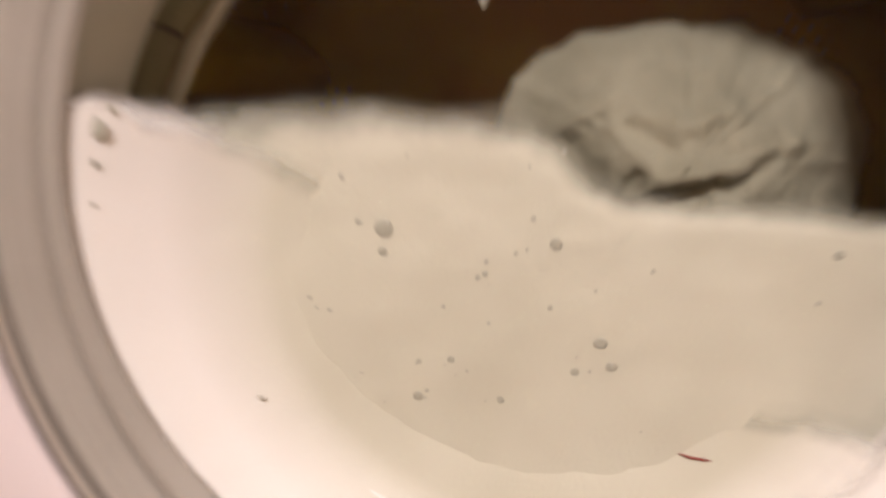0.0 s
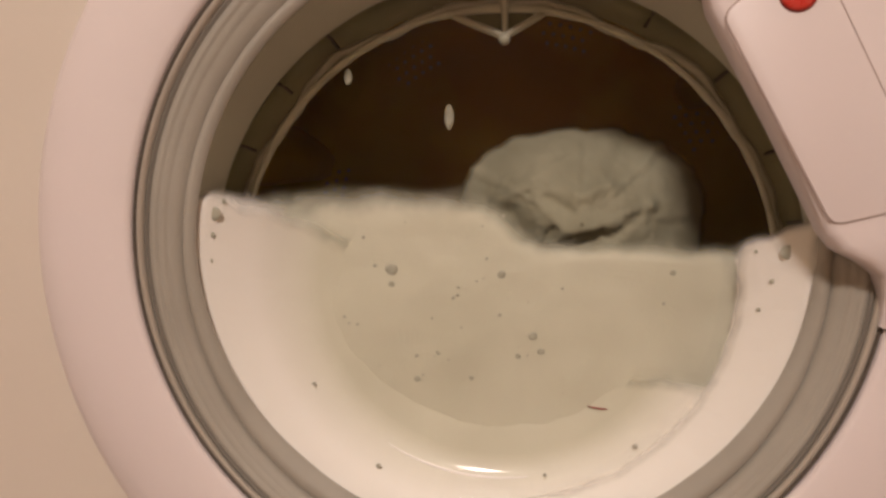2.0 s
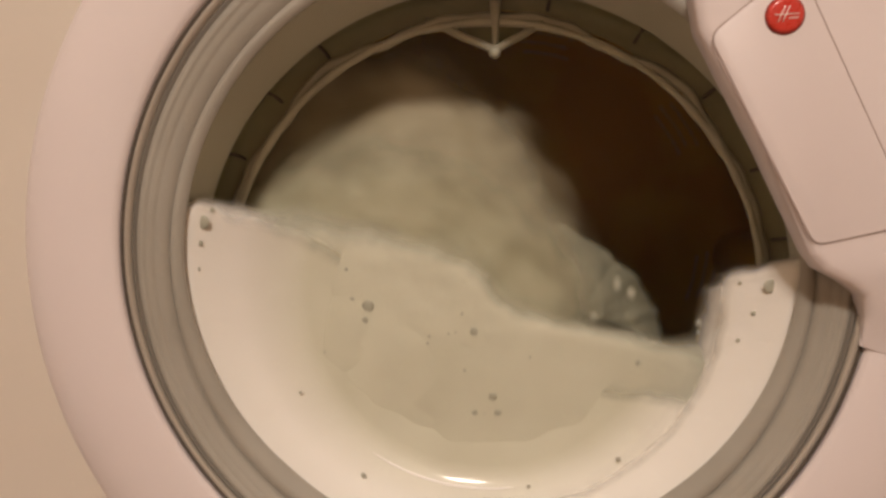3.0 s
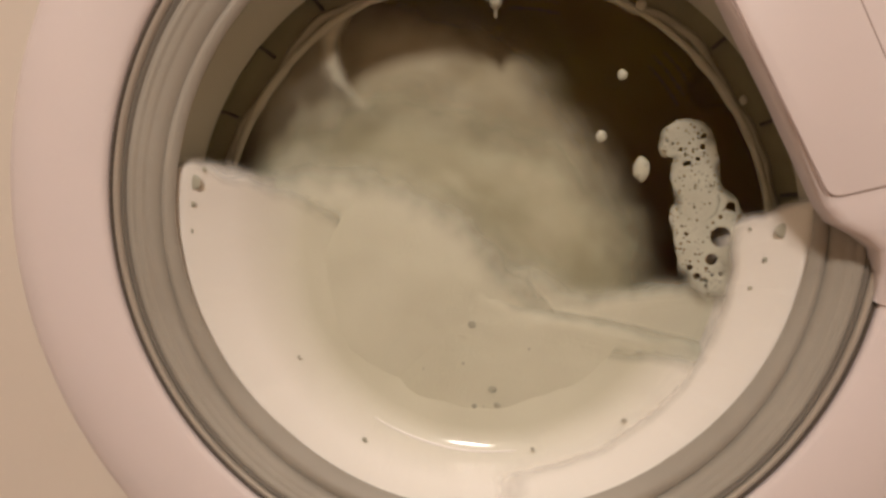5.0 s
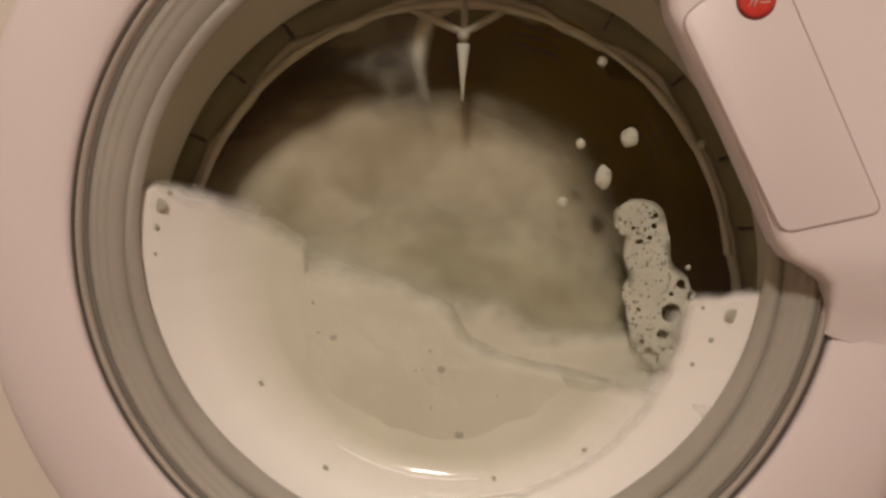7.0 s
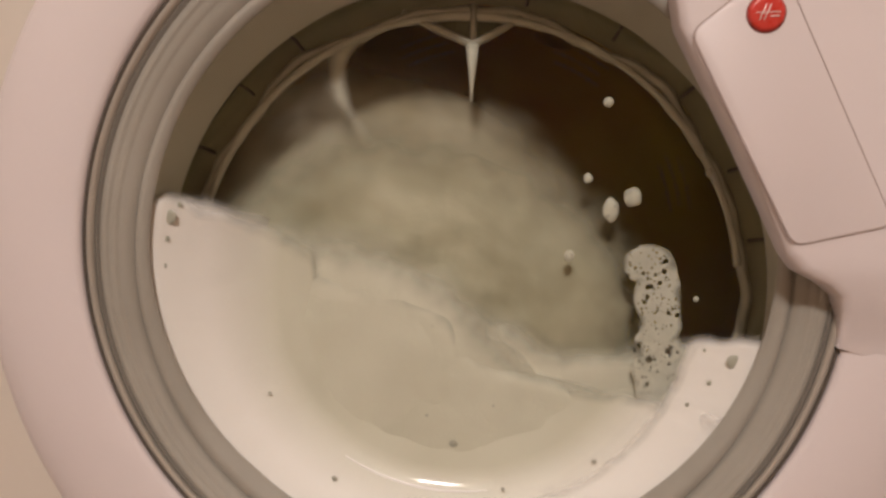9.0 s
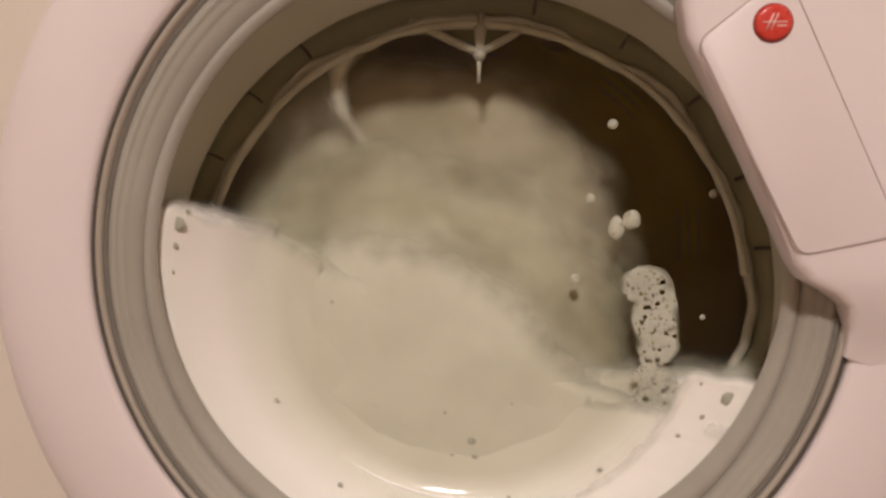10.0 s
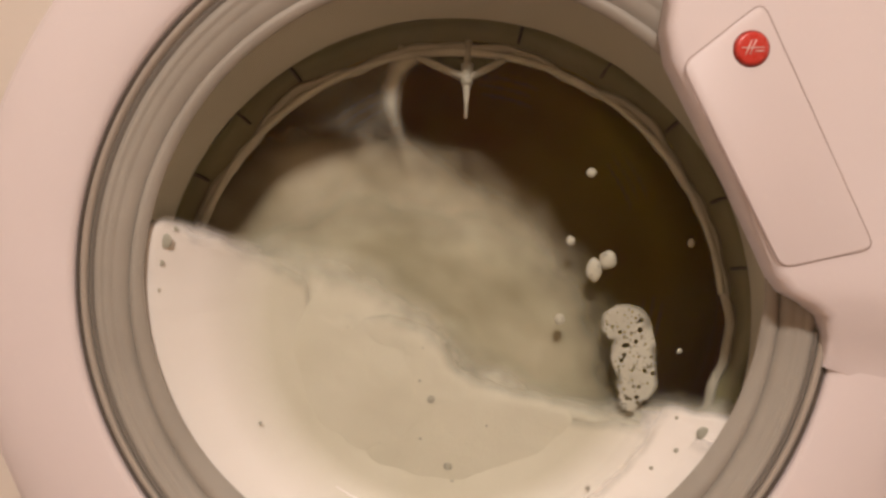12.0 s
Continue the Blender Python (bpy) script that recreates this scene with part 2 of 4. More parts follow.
# ---- room ----
def room():
    def slab(name, lo, hi, mat):
        ob = link_mesh(name, box(bmesh.new(), lo, hi), mat, smooth=False)
        tagged(ob, kind="structure")
    slab("floor", (-1.6, -3.1, -0.1), (1.6, 0.75, 0.0), TILE)
    slab("ceiling", (-1.6, -3.1, 2.4), (1.6, 0.75, 2.5), CEIL)
    slab("wall_north", (-1.6, 0.65, 0.0), (1.6, 0.75, 2.4), PLASTER)
    slab("wall_south", (-1.6, -3.1, 0.0), (1.6, -3.0, 2.4), PLASTER)
    slab("wall_east", (1.5, -3.0, 0.0), (1.6, 0.65, 2.4), PLASTER)
    slab("wall_west", (-1.6, -3.0, 0.0), (-1.5, 0.65, 2.4), PLASTER)
    lamp_thing = tagged(new("ceiling_lamp"), "round warm-white ceiling lamp under the ceiling", "lamp")
    lamp_thing.location = (LAMP.x, LAMP.y, 2.4)
    bm = bmesh.new()
    bmesh.ops.create_cone(bm, cap_ends=True, segments=48, radius1=0.25, radius2=0.25, depth=0.04, matrix=Matrix.Translation((0, 0, -0.022)))
    part("base", bm, CEIL, lamp_thing)
    bm = bmesh.new()
    bmesh.ops.create_uvsphere(bm, u_segments=40, v_segments=16, radius=0.23)
    for v in bm.verts:
        v.co.z = -0.044 + v.co.z * 0.2
    bmesh.ops.delete(bm, geom=[v for v in bm.verts if v.co.z > -0.043], context="VERTS")
    part("shade", bm, LAMP_GLOW, lamp_thing)
    # block added only so that the gap beside the machine stays dark
    side = tagged(new("gap_block"), "near-black block added for the shade in the gap beside the machine", "cabinet")
    part("body", box(bmesh.new(), (-0.95, 0.12, 0.0), (-0.335, 0.64, 0.84), 0.004), GAP_DARK, side)


room()


# ---- washing machine ----
machine = tagged(new("washing_machine"), "white front-loading washing machine, running, with a round glass door", "washing machine")


def cabinet():
    """The white case: front sheet with its round opening, sides and top."""
    x0, x1, z0, z1, y0, y1 = -0.284, 0.284, 0.06, 0.85, 0.014, 0.58
    bm = bmesh.new()
    seg = 96
    inner, outer = [], []
    for i in range(seg):
        a = 2 * math.pi * i / seg
        c, s = math.cos(a), math.sin(a)
        inner.append(bm.verts.new((AX + 0.205 * c, y0, 0.502 + 0.205 * s)))
        k = min((x1 if c > 0 else -x0) / max(abs(c), 1e-6), ((z1 - 0.502) if s > 0 else (0.502 - z0)) / max(abs(s), 1e-6))
        outer.append(bm.verts.new((k * c, y0, 0.502 + k * s)))
    for i in range(seg):
        j = (i + 1) % seg
        bm.faces.new((inner[i], inner[j], outer[j], outer[i]))
    front = part("front_panel", bm, WHITE, machine, smooth=False)
    prof = []
    for k in range(7):
        a = math.pi / 2 * k / 6
        prof.append((0.012 * (1 - math.sin(a)), 0.012 * (1 - math.cos(a))))
    for sgn, x in ((1, x0), (-1, x1)):
        bm = bmesh.new()
        cols = [[bm.verts.new((x - sgn * (0.012 - o), y0 + d, z)) for o, d in prof] + [bm.verts.new((x - sgn * 0.012, y1, z))] for z in (z0, z1)]
        for k in range(len(cols[0]) - 1):
            bm.faces.new((cols[0][k], cols[0][k + 1], cols[1][k + 1], cols[1][k]))
        part("side_panel", bm, WHITE, machine)
    part("top_panel", box(bmesh.new(), (x0 - 0.012, y0 - 0.01, z1 + 0.001), (x1 + 0.012, y1, z1 + 0.03), 0.006), WHITE, machine)
    part("plinth", box(bmesh.new(), (x0, y0 + 0.02, 0.0), (x1, y1, z0 - 0.001), 0.004), WHITE, machine)


cabinet()

# the door: dished white ring with trim rings, glass bowl, handle and badge
door = part("door", lathe([(0.1815, 0.012), (0.1815, 0.0015), (0.1825, -0.0005), (0.185, -0.0015), (0.195, -0.0025), (0.210, -0.002), (0.224, 0.0005),
                           (0.234, 0.0045), (0.240, 0.009), (0.2425, 0.0135)], 160), DOOR_WHITE, machine, "smooth white plastic door ring")
part("seal_line", lathe([(0.1815, 0.004), (0.1808, 0.0008), (0.1796, 0.0008), (0.1788, 0.004)], 160), TRIM_DARK, door, "thin dark seam")
part("trim_ring", lathe([(0.1794, 0.006), (0.1792, 0.0012), (0.1776, -0.0003), (0.1760, 0.0010), (0.1756, 0.006)], 160), TRIM, door, "satin grey metal trim ring")
part("inner_seal", lathe([(0.1757, 0.006), (0.1755, 0.0025), (0.1745, 0.0020), (0.1732, 0.004)], 160), SEAL, door, "dark rubber seal")
part("flange", lathe([(0.1733, 0.008), (0.1731, 0.0030), (0.1700, 0.0042), (0.1694, 0.0050), (0.1685, 0.0048), (0.1660, 0.0062),
                      (0.1653, 0.0070), (0.1644, 0.0068), (0.1612, 0.0100), (0.1590, 0.0120), (0.1575, 0.0160)], 160), FLANGE, door, "grooved grey flange round the glass")


def shore(a):
    """Inner edge of the frosted collar: it reaches further in at the bottom than at the sides."""
    side = abs((math.degrees(a) % 360) - 270)
    return 0.1485 + 0.0045 * min(1.0, max(0.0, (side - 42) / 50))


def collar_wobble(a, j, r, y):
    f = (0.0, 0.02, 0.5, 0.92, 1.0)[j]
    r = 0.1590 + (shore(a) - 0.1590) * f
    return r, 0.0102 + max(0.0, 0.1560 - r) * 0.88 + (0.0006 if j in (0, 4) else 0.0)


part("collar", lathe([(0.159, 0.010)] * 5, 160, wobble=collar_wobble), FLANGE, door, "frosted grey collar moulded into the glass")


def glass_bowl():
    prof = [(0.1580, 0.0105), (0.1545, 0.0125), (0.1500, 0.0165), (0.1380, 0.0270), (0.1240, 0.0400), (0.1180, 0.0455), (0.1140, 0.0485), (0.1100, 0.0507), (0.1060, 0.0524), (0.1000, 0.0533),
            (0.0900, 0.0540), (0.0600, 0.0552), (0.0300, 0.0558), (0.0005, 0.0560)]
    ob = part("glass_bowl", lathe(prof, 128), GLASS, door, "clear glass bowl")
    ob.visible_shadow = False
    # a thin pale bar shaped as the lamp's reflection along the bowl's edge
    arc = [radians(238 + 42 * k / 40) for k in range(41)]
    glint_arc = part("glint_arc", tube([(AX + 0.1140 * math.cos(a), 0.0478, axis_z(0.0478) + 0.1140 * math.sin(a)) for a in arc], lambda t: 0.0002 + 0.0006 * math.sin(math.pi * t) ** 0.5, 8),
                GLINT, door, "pale arc standing for the lamp glint on the glass edge")
    glint_arc.visible_shadow = False


glass_bowl()


def handle():
    lean = [(0.0975, 0.664), (0.0978, 0.640), (0.0958, 0.622), (0.0990, 0.608), (0.1262, 0.5585), (0.1500, 0.5115), (0.1555, 0.5045), (0.1665, 0.4988),
            (0.1735, 0.4935), (0.1765, 0.4840), (0.1775, 0.4700)]
    arc = []
    for k in range(25):
        a = radians(-12 + 72 * k / 24)
        arc.append((AX + 0.232 * math.cos(a), 0.502 + 0.232 * math.sin(a)))
    # the grip's foot sinks smoothly into the door ring
    bm = prism(lean + arc, -0.0145, 0.004, 0.005)
    for cut in range(9):
        bmesh.ops.bisect_plane(bm, geom=bm.verts[:] + bm.edges[:] + bm.faces[:], plane_co=(0, 0, 0.512 - 0.006 * cut), plane_no=(0, 0, 1))
    for v in bm.verts:
        if v.co.y < -0.0015:
            f = min(1.0, max(0.0, (0.510 - v.co.z) / 0.050))
            v.co.y += (-0.0015 - v.co.y) * f * f * (3 - 2 * f)
    grip = part("handle", bm, DOOR_WHITE, door, "raised white grip moulded into the door ring")
    seam = rounded([(0.1022, 0.6050), (0.1365, 0.6335), (0.1905, 0.5262), (0.1500, 0.5160)], 0.006)
    part("seam", tube([(x, -0.0146, z) for x, z in seam], 0.00026, 6, closed=True), GROOVE, grip, "fine seam of the grip cover")
    part("cover", prism(rounded([(0.1027, 0.6049), (0.1364, 0.6331), (0.1901, 0.5265), (0.1504, 0.5164)], 0.0056), -0.0151, -0.0140, 0.0006, 2), DOOR_WHITE, grip, "smooth white grip cover")

    def disc(r, y0, y1, dome):
        bm = bmesh.new()
        rings = []
        for rr, yy in ((r, y1), (r, y0 + dome), (r * 0.8, y0 + dome * 0.25), (r * 0.5, y0 + dome * 0.08)):
            rings.append([bm.verts.new((0.1323 + rr * math.cos(2 * math.pi * k / 48), yy, 0.6126 + rr * math.sin(2 * math.pi * k / 48))) for k in range(48)])
        mid = bm.verts.new((0.1323, y0, 0.6126))
        for a, b in zip(rings, rings[1:]):
            for k in range(48):
                bm.faces.new((a[k], a[(k + 1) % 48], b[(k + 1) % 48], b[k]))
        for k in range(48):
            bm.faces.new((rings[-1][k], rings[-1][(k + 1) % 48], mid))
        return bm
    part("badge_rim", disc(0.0080, -0.0160, -0.0148, 0.0006), RED_RIM, grip, "dark rim of the badge")
    badge = part("badge", disc(0.0073, -0.0167, -0.0150, 0.0004), RED, grip, "round red badge with a pale plain mark")
    # the badge's mark as plain strokes
    for (xa, za, xb, zb, w) in ((-0.0030, -0.0030, -0.0004, 0.0036, 0.00028), (-0.0012, -0.0030, 0.0014, 0.0036, 0.00028), (-0.0046, 0.0000, 0.0052, 0.0004, 0.00022), (0.0012, -0.0014, 0.0050, -0.0012, 0.0003)):
        part("mark", tube([(0.1323 + xa, -0.0168, 0.6126 + za), (0.1323 + xb, -0.0168, 0.6126 + zb)], w, 6), MARK, badge, "pale stroke")


handle()


# the gasket: grey sleeve, folded olive lip with seams, pale rim and a spray nozzle at the top
gasket = part("gasket", lathe([(0.1590, 0.0135), (0.1600, 0.0170), (0.1640, 0.0180), (0.1640, 0.0200), (0.1618, 0.0500), (0.1628, 0.0540)], 160), RUBBER, machine, "grey rubber door gasket")


def lip_wobble(a, j, r, y):
    return r + 0.0014 * math.sin(9 * a + 0.6) + 0.0010 * math.sin(17 * a + 1.0), y


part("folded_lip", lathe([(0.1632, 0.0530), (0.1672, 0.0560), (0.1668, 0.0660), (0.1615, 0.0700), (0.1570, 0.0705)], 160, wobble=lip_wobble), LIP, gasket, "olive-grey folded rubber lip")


def rim_wobble(a, j, r, y):
    return r + 0.0016 * math.sin(9 * a + 0.6) + 0.0014 * math.sin(14 * a + 2.0) + 0.0006 * math.sin(41 * a), y


part("rim", lathe([(0.1578, 0.0690), (0.1555, 0.0678), (0.1525, 0.0700), (0.1530, 0.0735), (0.1570, 0.0745)], 200, closed_profile=True, wobble=rim_wobble), PALE, gasket, "pale wet rim filmed with suds")
for deg in (137.5, 152.0, 124.0, 166.0, 78.0, 60.0, 43.0, 26.0, 12.0):
    a = radians(deg)
    z = axis_z(0.06)
    part("lip_seam", tube([(AX + r * math.cos(a), y, z + r * math.sin(a)) for r, y in ((0.1676, 0.0555), (0.1662, 0.0560), (0.1655, 0.0655), (0.1595, 0.0695))], 0.0010, 6), TRIM_DARK, gasket, "dark seam in the lip")


def nozzle():
    y = 0.0690
    ends = [(-0.0323, 0.6296), (0.0357, 0.6293)]
    tip = (0.0065, 0.6120)
    nz = part("spray_nozzle", tube([(ends[0][0], y + 0.002, ends[0][1]), (-0.012, y - 0.001, 0.6200), (tip[0], y - 0.003, tip[1]), (0.022, y - 0.001, 0.6205), (ends[1][0], y + 0.002, ends[1][1])],
                                   lambda t: 0.0019 + 0.0006 * (1 - abs(2 * t - 1)), 10), PALE, gasket, "pale rubber spray nozzle, V-shaped")
    part("mid_rib", tube([(0.0068, y - 0.001, 0.6335), (0.0066, y - 0.002, 0.6130)], 0.0020, 10), PALE, nz)
    part("top_web", tube([(-0.030, y + 0.003, 0.6305), (0.002, y + 0.003, 0.6335), (0.034, y + 0.003, 0.6305)], 0.0009, 8), TRIM_DARK, nz, "dark slot above the nozzle")
    part("web", prism([(-0.029, 0.6300), (0.0030, 0.6328), (0.0330, 0.6300), (0.0066, 0.6140)], y + 0.003, y + 0.005), LIP, nz)
    bm = bmesh.new()
    bmesh.ops.create_uvsphere(bm, u_segments=16, v_segments=10, radius=0.0034, matrix=Matrix.Translation((0.0066, y - 0.0035, 0.6105)))
    part("tip", bm, PALE, nz)


nozzle()

# ---- drum ----
DRUM = Vector((AX, 0.08, axis_z(0.065)))


def drum():
    """A steel drum round its own axis, with lifters and rows of holes; it turns when the wash starts."""
    def spun(profile, seg=96):
        bm = bmesh.new()
        rings = [[bm.verts.new((r * math.cos(2 * math.pi * i / seg), y, r * math.sin(2 * math.pi * i / seg))) for r, y in profile] for i in range(seg)]
        for i in range(seg):
            p, q = rings[i], rings[(i + 1) % seg]
            for j in range(len(profile) - 1):
                bm.faces.new((p[j], p[j + 1], q[j + 1], q[j]))
        return bm
    ob = part("drum", spun([(0.166, 0.000), (0.170, -0.004), (0.178, 0.000), (0.200, 0.004), (0.228, 0.014), (0.238, 0.028), (0.240, 0.060), (0.240, 0.270), (0.232, 0.288),
                            (0.180, 0.292), (0.120, 0.300), (0.060, 0.292), (0.002, 0.290)]), STEEL, machine, "steel drum with warm brown light put into its colour")
    ob.location = DRUM
    for k in range(3):
        a = radians(50 + 120 * k)
        bm = bmesh.new()
        box(bm, (-0.028, 0.040, 0.185), (0.028, 0.265, 0.241), 0.016)
        for v in bm.verts:
            v.co.x *= 1.0 - 0.5 * max(0.0, (0.235 - v.co.z) / 0.05)
        bmesh.ops.rotate(bm, verts=bm.verts, cent=(0, 0, 0), matrix=Matrix.Rotation(a, 3, "Y"))
        part("lifter", bm, STEEL, ob, "rounded steel lifter")
    bm = bmesh.new()
    for ring in range(9):
        for i in range(72):
            a = 2 * math.pi * (i + 0.5 * (ring % 2)) / 72
            c = Vector((0.2385 * math.cos(a), 0.060 + 0.024 * ring, 0.2385 * math.sin(a)))
            n = Vector((-math.cos(a), 0, -math.sin(a)))
            u, w = Vector((0, 1, 0)), Vector((math.sin(a), 0, -math.cos(a)))
            bm.faces.new([bm.verts.new(c + n * 0.0006 + 0.0022 * (math.cos(t) * u + math.sin(t) * w)) for t in (0, 1.05, 2.09, 3.14, 4.19, 5.24)])
    for k in range(8):
        for i in range(5):
            for j in range(4):
                a = radians(121 + 45 * k + 2.8 * (i - 2) + 1.4 * (j % 2))
                r = 0.180 + 0.009 * j
                c = Vector((r * math.cos(a), 0.2900, r * math.sin(a)))
                bm.faces.new([bm.verts.new(c + 0.0021 * Vector((math.cos(t), 0, math.sin(t)))) for t in (0, 1.05, 2.09, 3.14, 4.19, 5.24)])
    tagged(part("perforation", bm, HOLE, ob, "rows of small drum holes, coloured pale as if lit"), kind="stuff")
    return ob


drum_ob = drum()
tub = part("tub", lathe([(0.164, 0.0735), (0.262, 0.0735), (0.264, 0.090), (0.264, 0.400), (0.001, 0.402)], 64), TRIM_DARK, machine, "dark tub round the drum")


# ---- suds and laundry ----
def soft_step(f):
    f = max(0.0, min(1.0, f))
    return f * f * (3 - 2 * f)


def lump(name, reach, mat, thick, fall, relief, scale, seed, rings=46, seg=120, ridged=False, power=3.0, label="", category="", feather=0.2):
    """A soft mass: reach(angle) is its outline; it is fullest towards the glass and falls back at the rim."""
    bm = bmesh.new()

    def height(x, z, rho):
        p = Vector((x * scale, seed * 7.3, z * scale))
        h = noise.fractal(p, 0.9, 2.1, 4)
        if ridged:
            h = 1.6 * (abs(noise.noise(p * 0.8)) ** 0.7) - 0.4 + 0.35 * h
        return relief * h * (1 - rho ** 6)
    loops, dens = [], []
    for side in (0, 1):
        dens.append(1.0)
        mid = bm.verts.new((0, height(0, 0, 0) if side == 0 else thick, 0))
        prev = None
        for i in range(1, rings + 1):
            rho = i / rings
            if side == 1 and i == rings:
                ring = loops[0]
            else:
                ring = []
                for k in range(seg):
                    a = 2 * math.pi * k / seg
                    r = reach(a) * rho
                    x, z = r * math.cos(a), r * math.sin(a)
                    y = fall * rho ** power - height(x, z, rho) if side == 0 else thick - (thick - fall) * rho ** 2
                    ring.append(bm.verts.new((x, y, z)))
                    dens.append(min(1.0, (1 - rho) / feather))
            for k in range(seg if side == 0 or rho < 1 - feather else 0):
                j = (k + 1) % seg
                if prev is None:
                    bm.faces.new((mid, ring[k], ring[j]))
                else:
                    bm.faces.new((prev[k], ring[k], ring[j], prev[j]))
            prev = ring
        loops.append(prev)
    ob = link_mesh(name, bm, mat)
    set_density(ob, dens)
    return tagged(ob, label, category)


def wavy(a, base, seed, amount):
    return base * (1 + amount * noise.noise(Vector((1.3 * math.cos(a), 1.3 * math.sin(a), seed))) + 0.35 * amount * noise.noise(Vector((4 * math.cos(a), 4 * math.sin(a), seed + 9))))


def half_reach(a):
    """A deep half disc with a wavy, nearly level top."""
    s = math.sin(a)
    full = 0.200
    if s <= 0.02:
        return full
    t = max(0.0, min(1.0, (math.cos(a) + 0.5) / 1.4))
    h = 0.062 - 0.034 * t * t * (3 - 2 * t) + 0.005 * noise.noise(Vector((2.2 * math.cos(a), 0.2, 4.0))) * s
    return 1.0 / ((s / h) ** 5 + (1 / full) ** 5) ** 0.2


front_suds = lump("front_foam", half_reach, SUDS, 0.10, 0.020, 0.0018, 16.0, 3, rings=70, seg=180, power=8.0, feather=0.42,
                  label="thick cream-white suds lying against the glass", category="suds")


def wedge_reach(a):
    """Two long sides that meet in a broad rounded shoulder."""
    c, s = math.cos(a), math.sin(a)
    e = max(0.0, s) / 0.120
    f = max(0.0, math.cos(radians(40)) * c + math.sin(radians(40)) * s) / 0.120
    g = max(0.0, -0.95 * c + 0.3 * s) / 0.060
    k = 1.0 / (e ** 5 + f ** 5 + g ** 5 + (1 / 0.205) ** 5) ** 0.2
    return k * (1 + 0.05 * noise.noise(Vector((1.8 * c, 1.8 * s, 14.0))) + 0.02 * noise.noise(Vector((6 * c, 6 * s, 15.0))))


tumbling = lump("tumbling_foam", wedge_reach, SUDS, 0.09, 0.014, 0.0020, 14.0, 31, rings=70, seg=180, power=5.0, feather=0.34,
                label="dense cream suds dragged up one side by the drum", category="suds")


def fold_height(x, z):
    """Folds of the heap: a deep pocket with two creases, and soft ridges round it."""
    def stroke(x0, z0, x1, z1, width, depth):
        dx, dz = x1 - x0, z1 - z0
        t = max(0.0, min(1.0, ((x - x0) * dx + (z - z0) * dz) / (dx * dx + dz * dz)))
        d = math.hypot(x - x0 - t * dx, z - z0 - t * dz)
        return depth * math.exp(-(d / width) ** 2)
    return (stroke(-0.026, -0.020, 0.012, -0.006, 0.0035, -0.013) + stroke(-0.026, -0.020, -0.016, -0.004, 0.0030, -0.012)
            + stroke(0.010, -0.014, 0.036, 0.008, 0.0040, -0.008) + stroke(-0.012, -0.004, 0.022, 0.000, 0.0060, 0.009)
            + stroke(-0.048, 0.012, -0.030, 0.024, 0.0050, 0.007) + stroke(-0.004, 0.016, 0.016, 0.022, 0.0050, 0.007)
            + stroke(-0.042, 0.004, -0.030, -0.012, 0.0060, -0.008) + stroke(0.030, 0.006, 0.040, 0.010, 0.0040, 0.008)
            + stroke(-0.020, 0.014, -0.006, 0.006, 0.0035, -0.007) + stroke(0.004, -0.030, 0.040, -0.020, 0.0080, 0.006))


def heap_reach(a):
    c, s = math.cos(a), math.sin(a)
    return (1.0 / ((abs(c) / 0.080) ** 2.4 + (abs(s) / (0.059 if s > 0 else 0.080)) ** 2.4) ** (1 / 2.4)) * (1 + 0.07 * noise.noise(Vector((3 * c, 3 * s, 2.0))) + 0.03 * noise.noise(Vector((9 * c, 9 * s, 3.0))))


low_foam = lump("low_foam", half_reach, SUDS, 0.08, 0.016, 0.0016, 18.0, 21, rings=50, seg=140, power=6.0, feather=0.6,
                label="wet suds lying low in the drum", category="suds")
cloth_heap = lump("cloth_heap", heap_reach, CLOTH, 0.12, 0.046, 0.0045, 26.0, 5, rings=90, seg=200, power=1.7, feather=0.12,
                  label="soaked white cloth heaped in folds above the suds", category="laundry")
for v in cloth_heap.data.vertices:
    if v.co.y < 0.060:
        v.co.y -= 0.48 * fold_height(v.co.x, v.co.z)
middle_mass = lump("soaked_bundle", lambda a: wavy(a, 0.156, 8.0, 0.08), SUDS_MID, 0.09, 0.012, 0.0060, 13.0, 8, power=3.0, rings=56, seg=140, feather=0.36,
                   label="soaked pale bundle covered in thin suds", category="laundry")
back_mass = lump("soaked_bundle", lambda a: wavy(a, 0.172, 12.0, 0.10), CLOTH_DIM, 0.09, 0.022, 0.010, 13.0, 12, power=3.0, rings=56, seg=140, ridged=True, feather=0.3,
                 label="soaked cream cloth bundle turning at the back", category="laundry")


